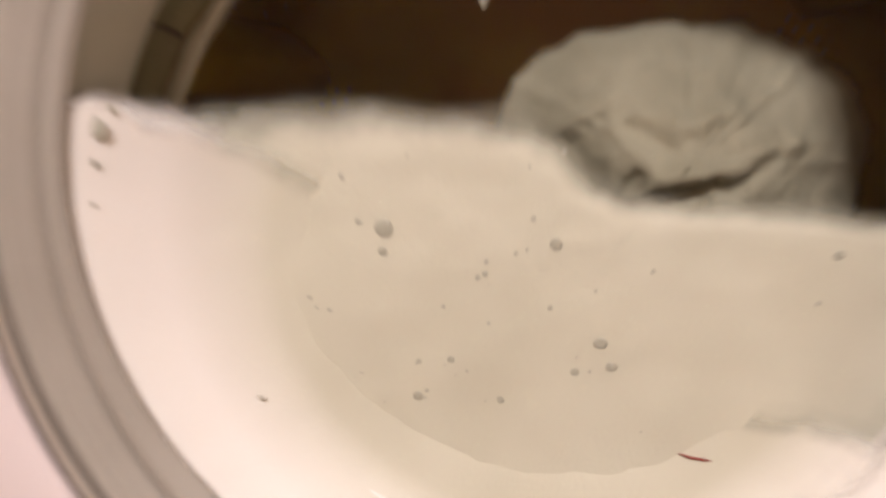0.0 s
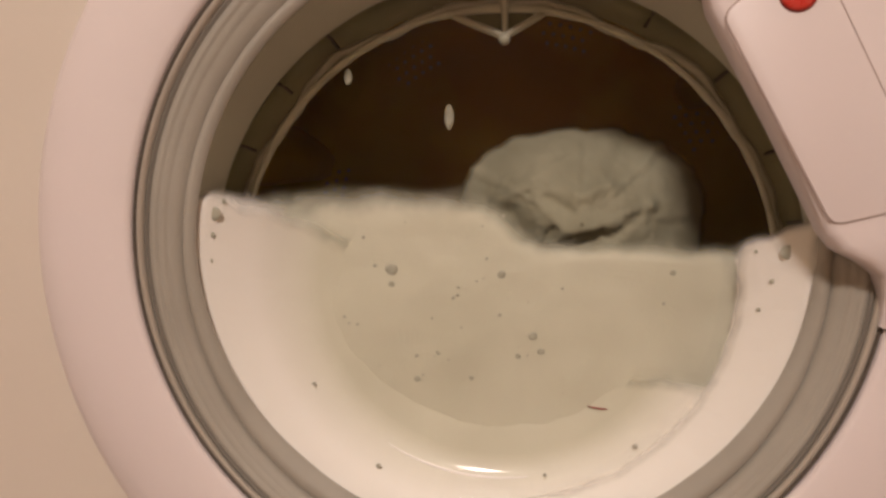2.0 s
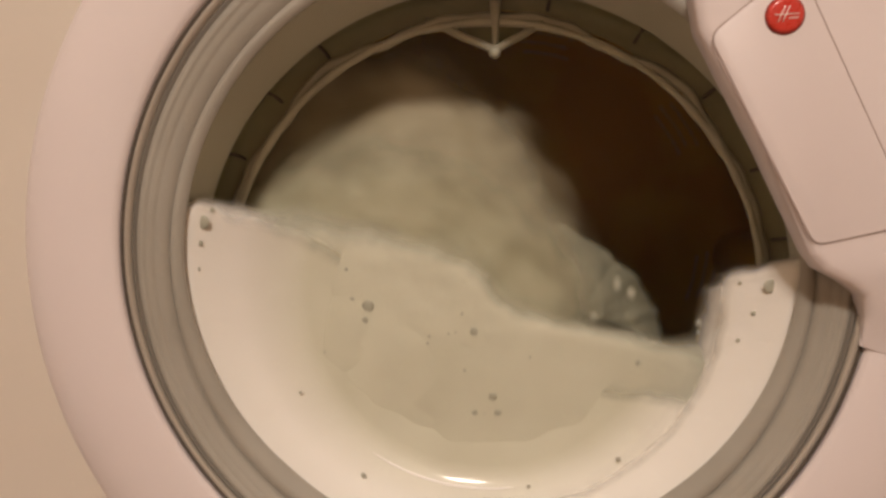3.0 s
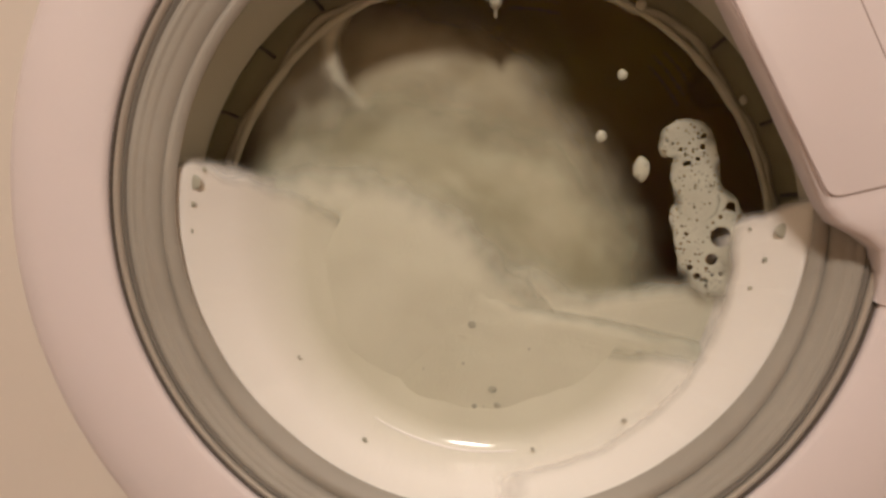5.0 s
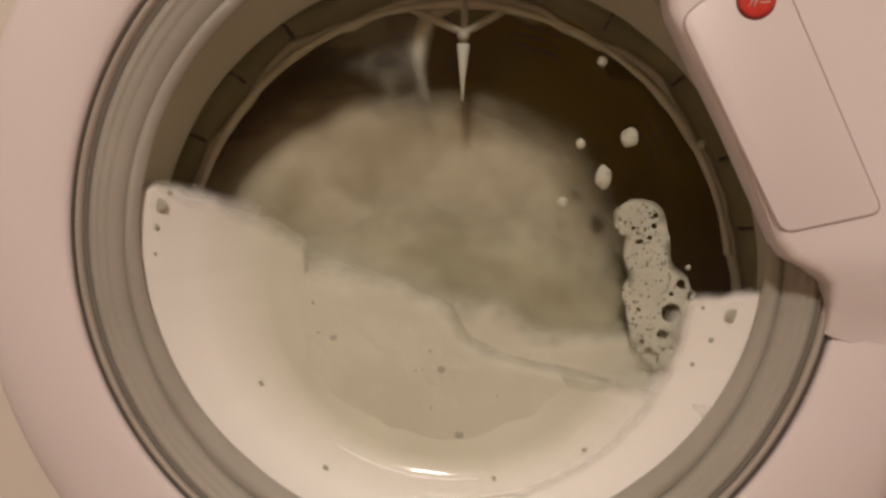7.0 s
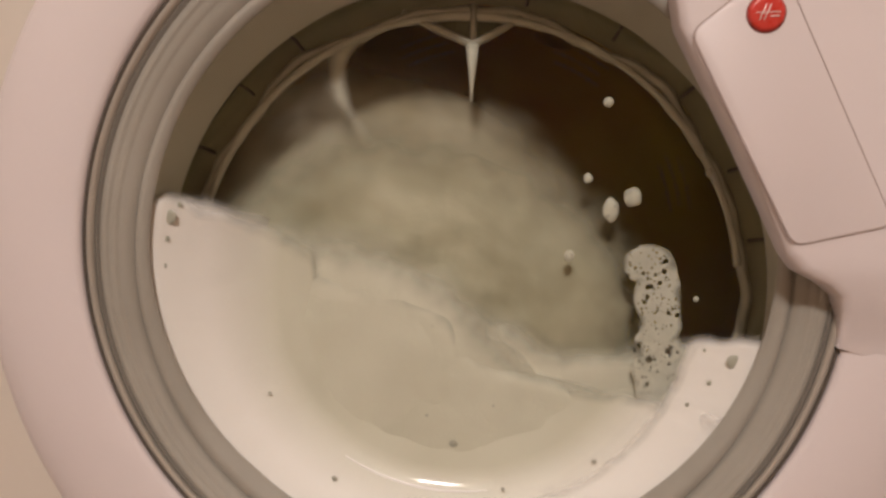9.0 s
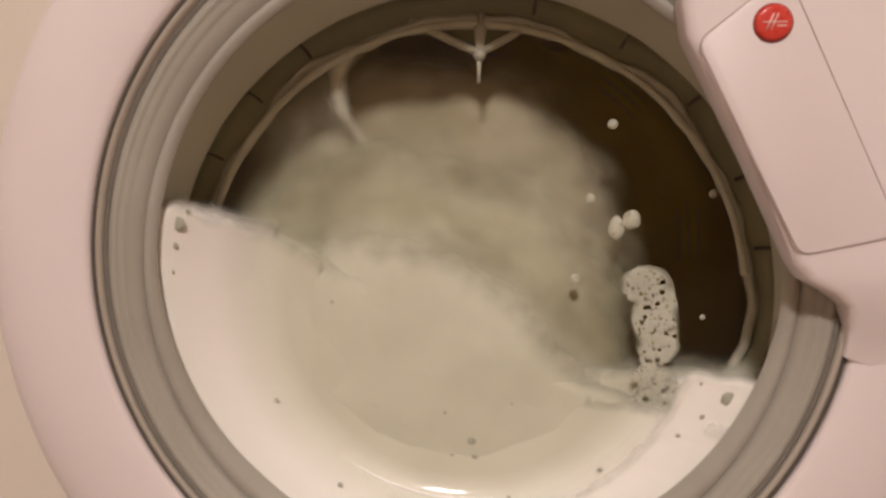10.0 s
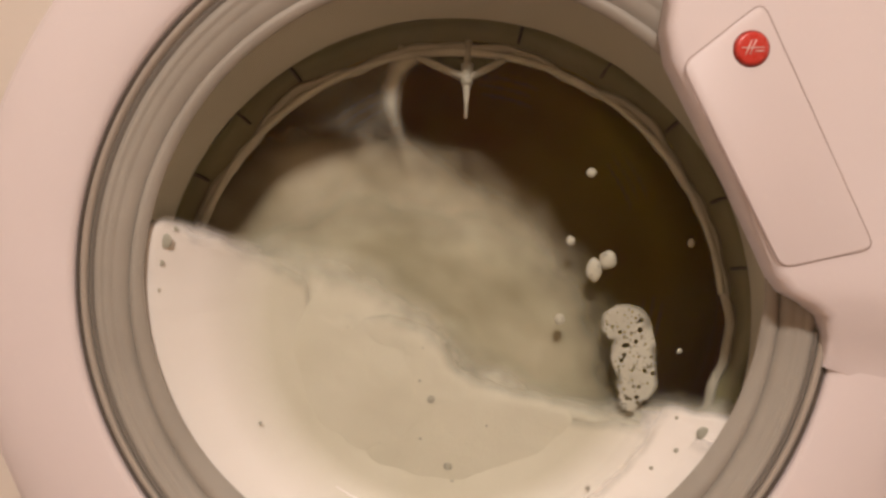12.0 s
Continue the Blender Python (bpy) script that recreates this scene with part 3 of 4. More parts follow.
def ring_suds(name, left, right, seed, near, far, outer=0.001, core_r=0.0770, fade=0.010, lift=0.0, hub=(0.0, 0.0, 0.0), label=""):
    """Suds packed between the glass bowl's sloping side and the gasket; left and right give the end's angle at a radius and axis height."""
    prof = [(0.1592, 0.0240), (0.1576, 0.0160), (0.1545, 0.0158), (0.1500, 0.0195), (0.1440, 0.0252), (0.1390, 0.0300), (0.1340, 0.0345), (0.1290, 0.0390), (0.1240, 0.0435),
            (0.1190, 0.0477), (0.1150, 0.0507), (0.1110, 0.0530), (0.1070, 0.0547), (0.1020, 0.0558), (0.0960, 0.0567), (0.0900, 0.0577), (0.0840, 0.0590), (0.0770, 0.0608),
            (0.1180, 0.0740), (0.1300, 0.0580), (0.1440, 0.0420), (0.1585, 0.0300)]
    steps = 300
    bm = bmesh.new()
    grid, dens, white = [], [], []
    m = len(prof)
    for j, (r, y) in enumerate(prof):
        cz = axis_z(y)
        a0 = left(r, cz) + 1.2 * noise.noise(Vector((j * 0.45, seed, 0.0))) + 0.6 * noise.noise(Vector((j * 1.3, seed, 2.0)))
        a1 = right(r, cz) + 1.2 * noise.noise(Vector((j * 0.45, seed, 5.0))) + 0.6 * noise.noise(Vector((j * 1.3, seed, 7.0)))
        col = []
        for i in range(steps + 1):
            f = i / steps
            a = radians(a0 + (a1 - a0) * f)
            edge = min(f, 1 - f) * abs(a1 - a0) * math.pi / 180 * r
            back = 0.012 * max(0.0, 1 - edge / 0.007) ** 2 if f > 0.5 or near > 0.005 else 0.004 * max(0.0, 1 - edge / 0.03) ** 2
            back *= min(1.0, max(0.0, (r - 0.118) / 0.02))
            white.append(min(1.0, max(0.0, (r - 0.0950) / 0.048)))
            dens.append(min(1.0, 0.25 + (0.1600 - r) / outer, soft_step((r - core_r) / fade), edge / ((near + 0.4 * max(0.0, 0.148 - r)) if f < 0.5 else far)))
            d = 0.0007 * noise.fractal(Vector((r * math.cos(a) * 70, r * math.sin(a) * 70, seed)), 1.0, 2.0, 4)
            rr = r + lift + d + back * 0.3
            col.append(bm.verts.new((AX + rr * math.cos(a) - hub[0], y + lift + back, cz + rr * math.sin(a) - hub[2])))
        grid.append(col)
    for j in range(m):
        k = (j + 1) % m
        if prof[j][0] == min(p[0] for p in prof):
            continue
        for i in range(steps):
            if max(dens[n * (steps + 1) + i + o] for n in (j, k) for o in (0, 1)) > 0.0:
                bm.faces.new((grid[j][i], grid[j][i + 1], grid[k][i + 1], grid[k][i]))
    ob = link_mesh(name, bm, PACKED)
    set_density(ob, dens)
    set_density(ob, white, "suds_white")
    return tagged(ob, label, "suds")


def level_left(height):
    return lambda r, cz: 180 - math.degrees(math.asin(max(-1.0, min(1.0, (height - cz) / r))))


def level_right(height):
    return lambda r, cz: 360 + math.degrees(math.asin(max(-1.0, min(1.0, (height - cz) / r))))


packed = ring_suds("packed_foam", lambda r, cz: level_left(0.532 - 0.35 * max(0.0, 0.150 - r))(r, cz), level_right(0.432), 1.0, 0.016, 0.030, label="bright white suds packed round the glass bowl")
HUB = (AX, 0.0, 0.490)
sliding = ring_suds("sliding_foam", lambda r, cz: 272.0, lambda r, cz: 369.0, 1.0, 0.040, 0.014, outer=0.030, core_r=0.120, fade=0.020, lift=-0.0002, hub=HUB, label="white suds slowly sinking along the glass bowl's side")


def bubble_group(name, spots, depth, parent, mat=BUBBLE, flat=0.16, label="dark round bubbles"):
    """Small bubble windows lying in a suds surface; spots are (x, z, radius)."""
    bm = bmesh.new()
    for x, z, r in spots:
        y = depth(x, z) if callable(depth) else depth
        bmesh.ops.create_uvsphere(bm, u_segments=10, v_segments=6, radius=1.0, matrix=Matrix.Translation((x, y, z)) @ Matrix.Diagonal((r, r * flat, r * random.uniform(0.75, 1.0), 1)))
    ob = part(name, bm, mat, parent, label)
    return tagged(ob, kind="stuff")


def near_surface(ob):
    """Depth of a mass's front at a place, from its own mesh."""
    pts = np.array([v.co[:] for v in ob.data.vertices])
    pts = pts[pts[:, 1] < 0.05]

    def depth(x, z):
        d = (pts[:, 0] - x) ** 2 + (pts[:, 2] - z) ** 2
        return float(pts[np.argmin(d), 1])
    return depth


rng = random.Random(11)
FRONT = (AX, 0.0582, 0.4735)
seen = [(-0.0572, 0.484, 0.0038), (-0.0572, 0.4755, 0.0020), (0.023, 0.4473, 0.0026), (0.0275, 0.4387, 0.0022), (0.0146, 0.4355, 0.0018), (-0.0431, 0.4204, 0.0022), (-0.0117, 0.4219, 0.0017),
        (-0.0193, 0.4695, 0.0012), (-0.0667, 0.4861, 0.0014), (-0.0732, 0.5023, 0.0012), (0.0055, 0.4821, 0.0024), (-0.0443, 0.3871, 0.0018), (-0.0307, 0.4361, 0.0016), (0.0975, 0.484, 0.0018)]
for _ in range(46):
    seen.append((rng.gauss(-0.03, 0.045), rng.gauss(0.445, 0.030), rng.uniform(0.0004, 0.0011)))
bubble_group("bubbles", [(x - FRONT[0], z - FRONT[2], r) for x, z, r in seen if math.hypot(x, z - 0.47) < 0.105], near_surface(front_suds), front_suds)


def cone_point(x, z):
    r = math.hypot(x - AX, z - 0.490)
    return 0.0158 + max(0.0, 0.1545 - r) * 0.90


bubble_group("bubbles", [(-0.1443, 0.5187, 0.0042), (-0.1461, 0.5073, 0.0018), (-0.1474, 0.4933, 0.0014), (-0.1400, 0.5250, 0.0016), (-0.062, 0.376, 0.0016), (-0.10, 0.420, 0.0012), (0.03, 0.372, 0.0012), (0.078, 0.392, 0.0016)],
             cone_point, packed)
bubble_group("bubbles", [(0.1452 - HUB[0], 0.5000 - HUB[2], 0.0040), (0.1400 - HUB[0], 0.4850 - HUB[2], 0.0016), (0.135 - HUB[0], 0.470 - HUB[2], 0.0012), (0.1335 - HUB[0], 0.499 - HUB[2], 0.0012)],
             lambda x, z: 0.0150 + max(0.0, 0.1545 - math.hypot(x, z)) * 0.90, sliding)


def lace(name, field, x0, x1, z0, z1, cell, thick, soft, mat, label, category, body):
    """A patch of suds where the field is above nought, with real holes; it is thickest away from its edges."""
    bm = bmesh.new()
    nx, nz = int((x1 - x0) / cell), int((z1 - z0) / cell)
    val = [[field(x0 + i * cell, z0 + k * cell) for k in range(nz + 1)] for i in range(nx + 1)]
    made = {}

    def vert(x, z, f):
        key = (round(x, 6), round(z, 6))
        if key not in made:
            y = -thick * math.sqrt(max(0.0, min(1.0, body(x, z)))) * (0.55 + 0.45 * min(1.0, f / soft))
            made[key] = bm.verts.new((x, y, z))
        return made[key]
    for i in range(nx):
        for k in range(nz):
            ring = [(i, k), (i + 1, k), (i + 1, k + 1), (i, k + 1)]
            vals = [val[a][b] for a, b in ring]
            if max(vals) <= 0:
                continue
            poly = []
            for n in range(4):
                (a, b), (c, d) = ring[n], ring[(n + 1) % 4]
                f, g = vals[n], vals[(n + 1) % 4]
                if f > 0:
                    poly.append((x0 + a * cell, z0 + b * cell, f))
                if (f > 0) != (g > 0):
                    t = f / (f - g)
                    poly.append((x0 + (a + (c - a) * t) * cell, z0 + (b + (d - b) * t) * cell, 0.0))
            vs = []
            for x, z, f in poly:
                v = vert(x, z, f)
                if v not in vs:
                    vs.append(v)
            if len(vs) > 2:
                try:
                    bm.faces.new(vs)
                except ValueError:
                    pass
    dens = [max(0.0, min(1.0, body(v.co.x, v.co.z))) for v in bm.verts]
    ob = link_mesh(name, bm, mat)
    set_density(ob, dens)
    return tagged(ob, label, category)


def capsules(x, z, chain):
    best = -1.0
    for (xa, za, ra), (xb, zb, rb) in zip(chain, chain[1:]):
        dx, dz = xb - xa, zb - za
        t = max(0.0, min(1.0, ((x - xa) * dx + (z - za) * dz) / (dx * dx + dz * dz)))
        best = max(best, ra + (rb - ra) * t - math.hypot(x - xa - t * dx, z - za - t * dz))
    return best


def holes(seed, n, box_, big):
    r = random.Random(seed)
    return [(r.uniform(box_[0], box_[1]), r.uniform(box_[2], box_[3]), r.uniform(0.0005, 0.0013) if r.random() < 0.86 else r.uniform(0.0013, big)) for _ in range(n)]


def pierced(f, x, z, pores):
    for hx, hz, hr in pores:
        f = min(f, math.hypot(x - hx, z - hz) - hr)
    return f


PATCH_HOLES = holes(3, 150, (-0.022, 0.040, -0.085, -0.006), 0.0018) + [(0.016, -0.062, 0.0050), (0.018, -0.040, 0.0022), (0.012, -0.074, 0.0030)]


def patch_body(x, z):
    f = capsules(x, z, [(-0.007, -0.012, 0.0100), (0.000, -0.011, 0.0095), (0.002, -0.030, 0.0125), (0.004, -0.044, 0.0115), (0.000, -0.054, 0.0060)])
    return f + 0.0016 * noise.noise(Vector((x * 160, z * 160, 1.0)))


patch = lace("bubbly_foam", lambda x, z: pierced(patch_body(x, z), x, z, PATCH_HOLES), -0.045, 0.075, -0.125, 0.004, 0.0006, 0.0005, 0.0012, LACE,
             "lacy patch of white suds with dark open bubbles on glass", "suds", lambda x, z: soft_step((z + 0.105) / 0.05) * (0.42 + patch_body(x, z) / 0.009) + 0.5 * soft_step((z + 0.105) / 0.05) * noise.noise(Vector((x * 90, z * 90, 4.0))))
BASE_HOLES = holes(5, 130, (-0.034, 0.060, -0.105, -0.036), 0.0022) + [(0.016, -0.062, 0.0052), (0.020, -0.046, 0.0024), (0.012, -0.074, 0.0030)]


def base_body(x, z):
    f = capsules(x, z, [(0.003, -0.038, 0.0120), (0.008, -0.052, 0.0180), (0.020, -0.080, 0.0240), (0.036, -0.090, 0.026)])
    f = max(f, capsules(x, z, [(0.030, -0.075, 0.016), (0.043, -0.062, 0.010), (0.048, -0.052, 0.004)]))
    return f + 0.0018 * noise.noise(Vector((x * 140, z * 140, 8.0)))


patch_base = lace("bubbly_foam", lambda x, z: pierced(base_body(x, z), x, z, BASE_HOLES), -0.045, 0.075, -0.125, -0.02, 0.0006, 0.0005, 0.0012, LACE,
                  "spread of wet suds with dark open bubbles on glass", "suds", lambda x, z: soft_step((z + 0.110) / 0.05) * (0.40 + base_body(x, z) / 0.010 + 0.5 * noise.noise(Vector((x * 90, z * 90, 4.0)))))
FILM_HOLES = holes(8, 120, (-0.045, 0.050, -0.050, 0.045), 0.0018)


def film_body(x, z):
    return 0.048 - math.hypot(x * 0.85, z) + 0.012 * noise.noise(Vector((x * 40, z * 40, 6.0))) + 0.003 * noise.noise(Vector((x * 150, z * 150, 2.0)))


film_suds = lace("bubbly_foam", lambda x, z: pierced(film_body(x, z), x, z, FILM_HOLES), -0.08, 0.08, -0.08, 0.08, 0.0007, 0.0003, 0.0012, LACE,
                 "thin greyish film of suds pitted with small bubbles", "suds", lambda x, z: film_body(x, z) / 0.042)


def solid(ob, body=0.70):
    set_density(ob, [body] * len(ob.data.vertices))
    return ob


def fleck(r, stretch, seed, label):
    """A blob of suds on the glass with a few dark pores."""
    bm = bmesh.new()
    bmesh.ops.create_icosphere(bm, subdivisions=3, radius=1.0)
    for v in bm.verts:
        k = 0.88 + 0.14 * noise.noise(v.co * 1.6 + Vector((seed, 0, 0)))
        v.co = Vector((v.co.x * r * k, v.co.y * r * 0.45, v.co.z * r * stretch * k))
    ob = tagged(solid(link_mesh("foam_fleck", bm, SUDS), 0.70 if stretch < 1.9 else 0.42), label, "suds", "flecks of suds on the glass")
    rr = random.Random(seed)
    pores = [(rr.uniform(-0.5, 0.5) * r, rr.uniform(-0.5, 0.5) * r * stretch, r * rr.uniform(0.12, 0.22)) for _ in range(4)]
    bubble_group("pores", pores, -0.38 * r, ob, label="dark pores")
    return ob


# curtain of suds hanging from the gasket rim, with a thick free edge, and the drip under the nozzle
def curtain_gap(x, z):
    """Distance outside the rounded opening that the curtain leaves beside the nozzle."""
    u = (x + 0.033) / 1.25
    return math.hypot(u, z - 0.118) - 0.0275 if z > 0.118 else -u - 0.0275 + 0.9 * (0.118 - z) ** 2 / 0.06


def curtain_body(x, z):
    d = curtain_gap(x, z)
    low = soft_step((z - 0.056) / 0.055) * soft_step((-0.012 - x) / 0.02)
    return low * (0.32 * soft_step(d / 0.006) + 0.44 * soft_step((z - 0.070) / 0.06) * math.exp(-((d - 0.0050) / 0.0045) ** 2) + 0.10 * noise.noise(Vector((x * 60, z * 20, 3.0))))


curtain = lace("foam_curtain", lambda x, z: min(0.1570 - math.hypot(x, z), curtain_gap(x, z), z - 0.040, -0.010 - x), -0.16, 0.0, 0.03, 0.16, 0.0012, 0.0020, 0.004, SUDS,
               "thin veil of suds hanging from the wet gasket rim", "suds", curtain_body)


def rim_bead(t):
    return 0.0022 + 0.0012 * noise.noise(Vector((t * 9.0, 2.0, 0.0))) + 0.0006 * noise.noise(Vector((t * 40.0, 7.0, 0.0)))


rim_foam = tagged(solid(link_mesh("rim_foam", tube([(0.1528 * math.cos(radians(q)), 0.0, 0.1528 * math.sin(radians(q))) for q in range(8, 173, 1)], rim_bead, 10), SUDS)),
                  "wet roll of suds clinging along the gasket rim", "suds")
rim_foam.location = (AX, 0.0690, 0.4747)
drip = tagged(solid(link_mesh("foam_drip", tube([(0, 0, 0.020), (0, 0, 0.006), (0, 0, -0.002), (0, 0, -0.010)], lambda t: 0.0036 - 0.0028 * min(1.0, t * 1.3) ** 0.7, 10), SUDS)),
              "thin white drip of suds under the spray nozzle", "suds")
thread = tagged(link_mesh("thread", tube([(-0.0062, 0, 0.0012), (-0.002, -0.0002, 0.0001), (0.003, 0, -0.0005), (0.0066, 0.0002, -0.0003)], lambda t: 0.00062 * math.sin(0.3 + 2.5 * t), 6), RED_RIM),
                "short dark red thread caught in the suds", "thread")


def turning(rows, depth, turn0, step, still):
    """Rows of (seconds, x, z) into poses that tumble clockwise by a step of degrees per row once the drum turns."""
    out, angle = [], turn0
    for t, x, z in rows:
        if t > still:
            angle += step
        out.append((t, pose(x, depth, z, 0, angle, 0)))
    return out


def motions():
    # the drum stands still, then turns clockwise
    spin = [(0.0, 0.0), (2.65, 0.0)]
    t, a = 2.65, 0.0
    while t < 11.99:
        t = min(12.0, t + 0.2)
        a += min(46.0, 14.0 + 40.0 * (t - 2.65))
        spin.append((t, a))
    walk(drum_ob, [(t, pose(*DRUM, 0, a, 0)) for t, a in spin])
    # the pool of suds rocks against the glass, while the drum drags a wedge of it up on one side
    rock = [(0, FRONT[0], FRONT[2], 0), (2.7, FRONT[0], FRONT[2], 0), (3.0, -0.008, 0.448, 10)] + [(3.5 + 0.5 * k, -0.010 + 0.004 * math.sin(2.1 * k), 0.424 + 0.006 * math.sin(2.6 * k), 14 + 5 * math.sin(1.7 * k)) for k in range(18)]
    walk(front_suds, [(t, pose(x, FRONT[1], z, 0, a, 0)) for t, x, z, a in rock])
    walk(low_foam, [(t, pose(0.040, 0.0630, z, 0, a, 0)) for t, z, a in ((0, 0.412, -6), (2.7, 0.412, -6), (3.3, 0.428, -8), (5.0, 0.428, -10), (6.5, 0.424, -8), (9.5, 0.416, -6), (12.0, 0.406, -4))])
    wedge = [(0, -0.050, 0.385, 0), (2.7, -0.050, 0.385, 0), (3.0, -0.104, 0.418, -3), (3.5, -0.100, 0.440, 4), (4.0, -0.080, 0.410, -12), (4.5, -0.110, 0.445, 6), (5.0, -0.088, 0.429, -9), (5.5, -0.084, 0.433, -1),
             (6.0, -0.073, 0.405, -16), (6.5, -0.100, 0.448, 4), (7.0, -0.104, 0.397, -8), (7.5, -0.115, 0.455, 7), (8.0, -0.085, 0.405, -10), (8.5, -0.112, 0.448, 6), (9.0, -0.080, 0.408, -12),
             (9.5, -0.112, 0.444, 0), (10.0, -0.049, 0.415, -8), (10.5, -0.125, 0.445, 12), (11.0, -0.076, 0.388, -12), (11.5, -0.113, 0.452, 4), (12.0, -0.094, 0.415, -4)]
    walk(tumbling, [(t, pose(x, 0.0576 if t > 2.8 else 0.085, z, 0, a, 0)) for t, x, z, a in wedge])
    middle = [(0, -0.03, 0.352), (2.7, -0.03, 0.352), (3.0, -0.067, 0.431), (3.5, -0.03, 0.44), (4.0, -0.05, 0.44), (4.5, -0.03, 0.43), (5.0, -0.037, 0.429), (5.5, -0.039, 0.411),
              (6.0, -0.046, 0.449), (6.5, -0.010, 0.398), (7.0, -0.005, 0.390), (7.5, -0.024, 0.421), (8.0, -0.02, 0.44), (8.5, -0.01, 0.42), (9.0, -0.03, 0.43), (9.5, -0.045, 0.417),
              (10.0, -0.035, 0.430), (10.5, -0.018, 0.434), (11.0, -0.042, 0.430), (11.5, -0.052, 0.434), (12.0, -0.033, 0.413)]
    walk(middle_mass, turning(middle, 0.0700, 0, 72, 2.8))
    back = [(0, -0.030, 0.338), (2.7, -0.030, 0.338), (3.0, -0.092, 0.466), (3.5, -0.068, 0.47), (4.0, -0.078, 0.46), (4.5, -0.058, 0.48), (5.0, -0.072, 0.472), (5.5, -0.054, 0.477),
            (6.0, -0.087, 0.437), (6.5, -0.070, 0.479), (7.0, -0.045, 0.438), (7.5, -0.081, 0.486), (8.0, -0.068, 0.46), (8.5, -0.058, 0.48), (9.0, -0.068, 0.45), (9.5, -0.047, 0.439),
            (10.0, -0.050, 0.465), (10.5, -0.040, 0.493), (11.0, -0.066, 0.479), (11.5, -0.074, 0.473), (12.0, -0.060, 0.433)]
    walk(back_mass, turning(back, 0.0900, 0, 78, 2.8))
    walk(cloth_heap, [(0, pose(0.050, 0.084, 0.508)), (2.75, pose(0.050, 0.084, 0.508)), (3.0, pose(0.05, 0.15, 0.44, 0, 40, 0)), (3.4, pose(-0.03, 0.20, 0.42, 0, 95, 0))]
         + [(t, pose(-0.05, 0.21, 0.44, 0, 95 + 20 * (t - 3.4), 0)) for t in (6.0, 9.0, 12.0)])
    # suds sinking on the right, and the lacy patch that the first splash leaves there
    walk(sliding, [(t, pose(*HUB, 0, a, 0)) for t, a in ((0, 0.0), (2.7, 0.0), (3.2, 5.0), (5.0, 1.0), (5.5, 3.0), (6.0, 6.0), (6.5, 9.0), (7.5, 13.0), (9.5, 21.0), (10.5, 27.0), (12.0, 29.0))])
    slide = [(0, 0.106, 0.440), (2.8, 0.106, 0.440), (3.2, 0.108, 0.475), (4.0, 0.110, 0.548), (5.0, 0.109, 0.5514), (5.5, 0.1057, 0.5418), (6.0, 0.105, 0.5359), (6.5, 0.1053, 0.5314), (7.0, 0.1059, 0.5272), (7.5, 0.106, 0.5228),
             (9.5, 0.1076, 0.5058), (10.0, 0.1031, 0.5022), (10.5, 0.1011, 0.4955), (11.0, 0.1003, 0.4942), (12.0, 0.101, 0.4914)]
    walk(patch, [(t, pose(x, 0.0562 if t > 2.9 else 0.0800, z)) for t, x, z in slide])
    sink = [(0, 0.0), (7.0, 0.0), (7.5, 0.004), (9.5, 0.022), (10.5, 0.034), (12.0, 0.046)]
    walk(patch_base, [(t, pose(x, 0.0564 if t > 2.9 else 0.0800, z - float(np.interp(t, [k[0] for k in sink], [k[1] for k in sink])))) for t, x, z in slide])
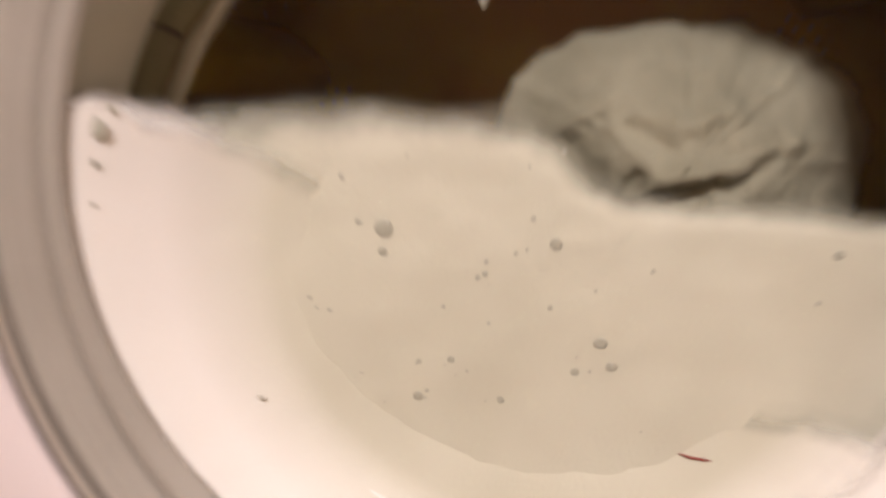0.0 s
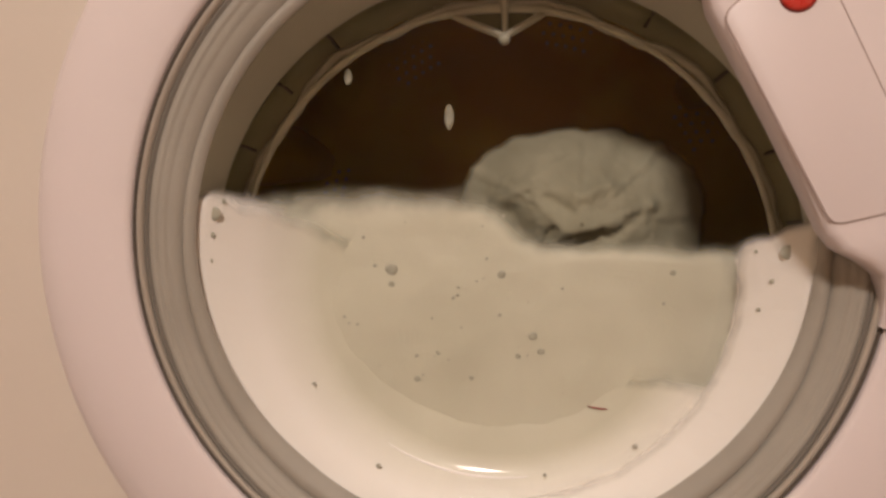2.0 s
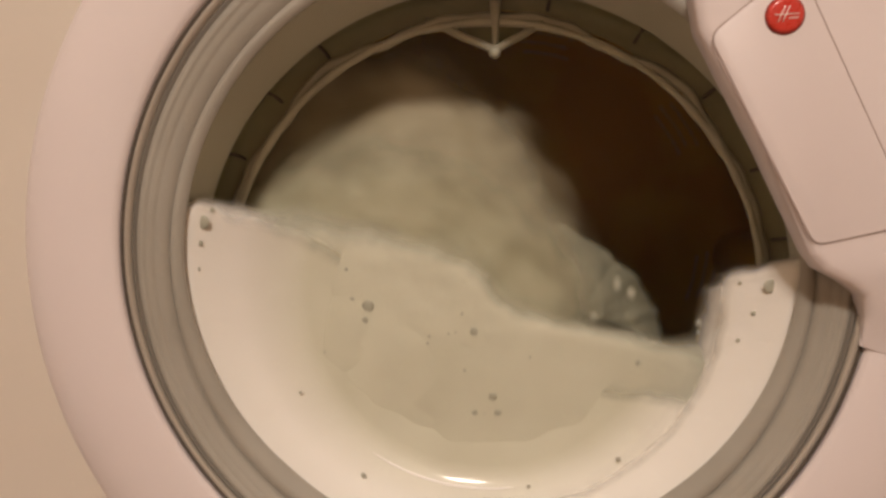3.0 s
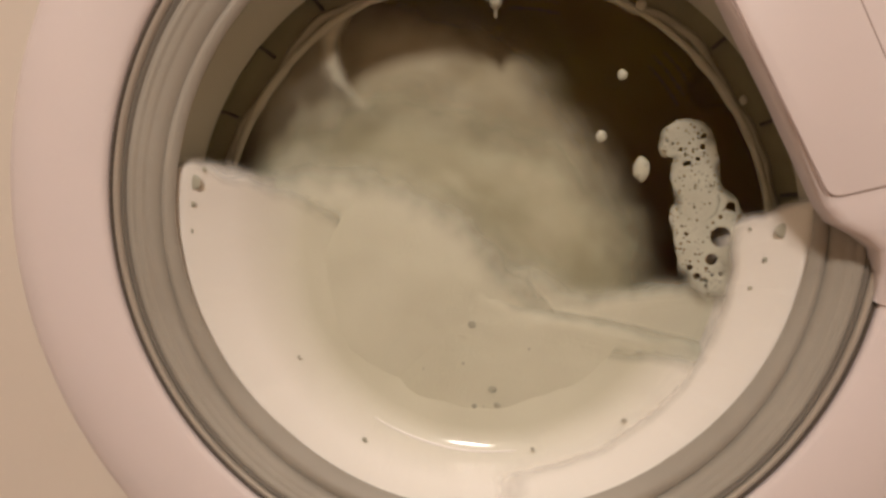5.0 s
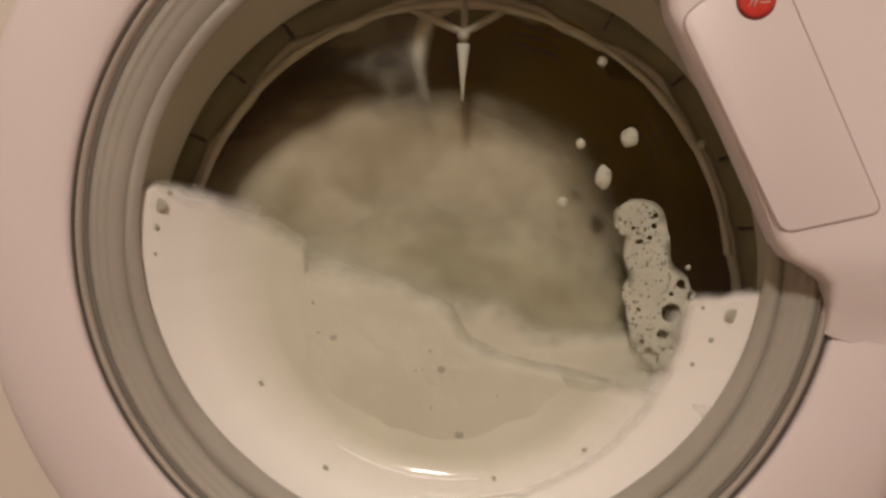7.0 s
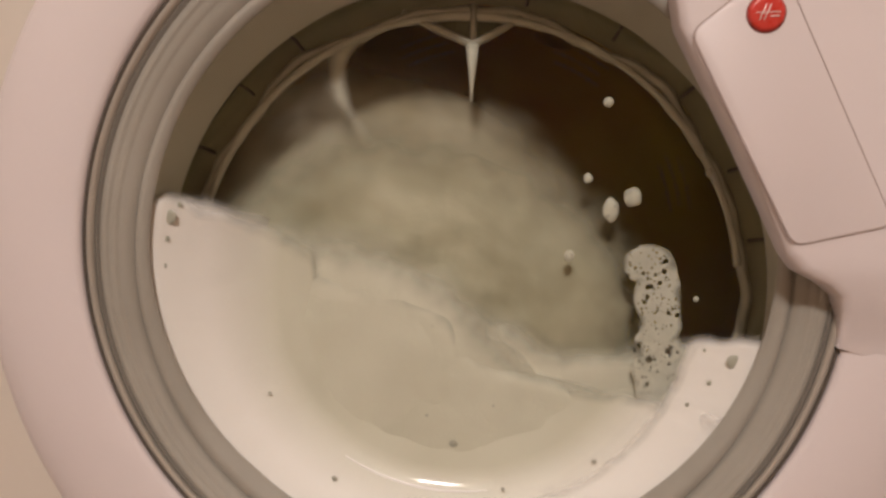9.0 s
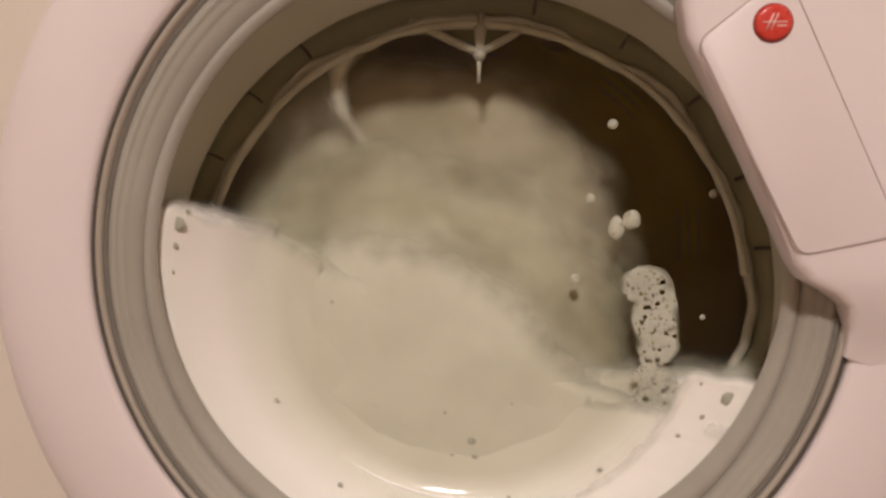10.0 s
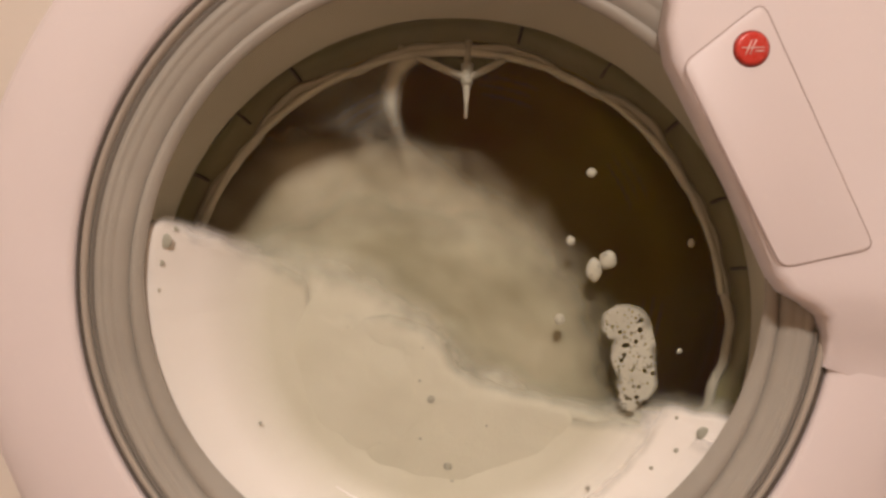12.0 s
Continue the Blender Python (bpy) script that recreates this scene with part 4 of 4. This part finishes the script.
    # flecks: splashed up, then creeping down the glass
    fleck_rows = [
        (0.0028, 1.1, [(0, 0.080, 0.450), (2.85, 0.080, 0.450), (3.3, 0.0730, 0.585), (5.0, 0.0724, 0.5725), (5.5, 0.0725, 0.5663), (6.0, 0.0713, 0.5611), (7.0, 0.0704, 0.5541), (7.5, 0.0706, 0.5508), (9.5, 0.0695, 0.5387), (10.0, 0.0683, 0.5352), (12.0, 0.0664, 0.5236)]),
        (0.0030, 1.0, [(0, 0.088, 0.450), (2.85, 0.088, 0.450), (3.4, 0.0806, 0.612), (6.5, 0.0804, 0.5994), (7.0, 0.0799, 0.5969), (7.5, 0.0799, 0.5925), (9.5, 0.0787, 0.5787), (10.5, 0.0778, 0.5708), (12.0, 0.0765, 0.5614)]),
        (0.0056, 1.05, [(0, 0.100, 0.440), (2.9, 0.100, 0.440), (3.6, 0.097, 0.470), (6.5, 0.0965, 0.560), (7.0, 0.0958, 0.5578), (7.5, 0.0952, 0.5486), (9.5, 0.0923, 0.5289), (10.0, 0.0903, 0.5246), (11.0, 0.0896, 0.5181), (12.0, 0.0871, 0.5138)]),
        (0.0048, 1.5, [(0, 0.086, 0.440), (2.9, 0.086, 0.440), (3.6, 0.084, 0.470), (6.5, 0.0838, 0.538), (7.0, 0.0831, 0.5366), (7.5, 0.0834, 0.5314), (9.5, 0.0827, 0.5233), (10.0, 0.0827, 0.5199), (11.0, 0.0853, 0.5156), (12.0, 0.0798, 0.5081)]),
        (0.0032, 1.1, [(0, 0.066, 0.450), (2.9, 0.066, 0.450), (3.4, 0.063, 0.548), (5.0, 0.0628, 0.5413), (5.5, 0.0620, 0.5354), (6.0, 0.0617, 0.5315), (6.5, 0.0622, 0.5275), (9.0, 0.062, 0.500), (12.0, 0.062, 0.480)]),
        (0.0017, 1.0, [(0, 0.126, 0.450), (2.9, 0.126, 0.450), (3.6, 0.1300, 0.500), (10.0, 0.1300, 0.4734), (11.0, 0.1299, 0.4688), (12.0, 0.1282, 0.4645)]),
        (0.0021, 1.3, [(0, 0.126, 0.452), (2.9, 0.126, 0.452), (3.6, 0.1330, 0.560), (9.5, 0.1326, 0.543), (10.0, 0.1316, 0.5395), (11.0, 0.1320, 0.5314), (12.0, 0.1322, 0.5244)]),
        (0.0030, 2.5, [(0, -0.0234, 0.569), (2.75, -0.0234, 0.569), (2.9, -0.0225, 0.530), (12.0, -0.0225, 0.450)]),
        (0.0026, 2.0, [(0, -0.0800, 0.592), (2.75, -0.0800, 0.592), (2.9, -0.0850, 0.540), (12.0, -0.0850, 0.450)]),
    ]
    for n, (r, stretch, rows) in enumerate(fleck_rows):
        ob = fleck(r, stretch, n + 1, "small round white fleck of suds on the door glass" if stretch < 1.4 else "long white fleck of suds on the door glass")
        walk(ob, [(t, pose(x, 0.0600 if (3.2 < t if n < 7 else t < 2.8) else 0.092, z)) for t, x, z in rows])
    veil = [(0, -40, 0.17, -0.14), (2.9, -40, 0.17, -0.14), (3.5, -8, 0, 0), (5.0, -6, 0, 0), (5.5, -6, 0, 0), (6.0, 18, 0, 0), (6.5, 10, 0, 0), (7.0, 25, 0, 0), (7.5, -4, 0, 0), (8.0, 8, 0, 0), (8.5, 16, 0, 0), (9.0, 2, 0, 0), (9.5, 8, 0, 0),
            (10.0, 0, 0, 0), (10.5, 14, 0, 0), (11.0, 4, 0, 0), (11.5, 0, 0, 0), (12.0, 17, 0, 0)]
    walk(curtain, [(t, pose(AX, 0.0720 + y, 0.4747 + z, 0, a, 0)) for t, a, y, z in veil])
    drift = [(0, 0.0, 0.400), (4.5, 0.0, 0.400), (5.0, 0.0, 0.398), (5.5, 0.0, 0.395), (6.0, 0.0, 0.395), (6.5, 0.060, 0.425), (7.0, 0.01, 0.395), (7.5, 0.066, 0.440), (8.0, 0.01, 0.395), (8.5, 0.055, 0.43), (9.0, 0.01, 0.395),
             (9.5, 0.045, 0.440), (10.0, 0.01, 0.395), (10.5, 0.052, 0.437), (11.0, 0.0, 0.390), (11.5, 0.048, 0.428), (12.0, 0.0, 0.390)]
    walk(film_suds, [(t, pose(x, 0.0566 if z > 0.401 else 0.0740, z, 0, 6 * math.sin(3 * t), 0)) for t, x, z in drift])
    hang = [(0, 0.620), (3.0, 0.620), (5.5, 0.606), (6.0, 0.598), (6.5, 0.596), (7.0, 0.586), (7.5, 0.600), (8.5, 0.594), (9.5, 0.591), (10.0, 0.606), (10.5, 0.609), (11.0, 0.602), (11.5, 0.588), (12.0, 0.600)]
    walk(drip, [(t, pose(0.0066, 0.0655, z)) for t, z in hang])
    walk(thread, [(0, pose(0.0592, 0.0570, 0.4075)), (2.75, pose(0.0592, 0.0570, 0.4075)), (3.0, pose(0.040, 0.100, 0.395)), (12.0, pose(0.040, 0.105, 0.395))])


motions()
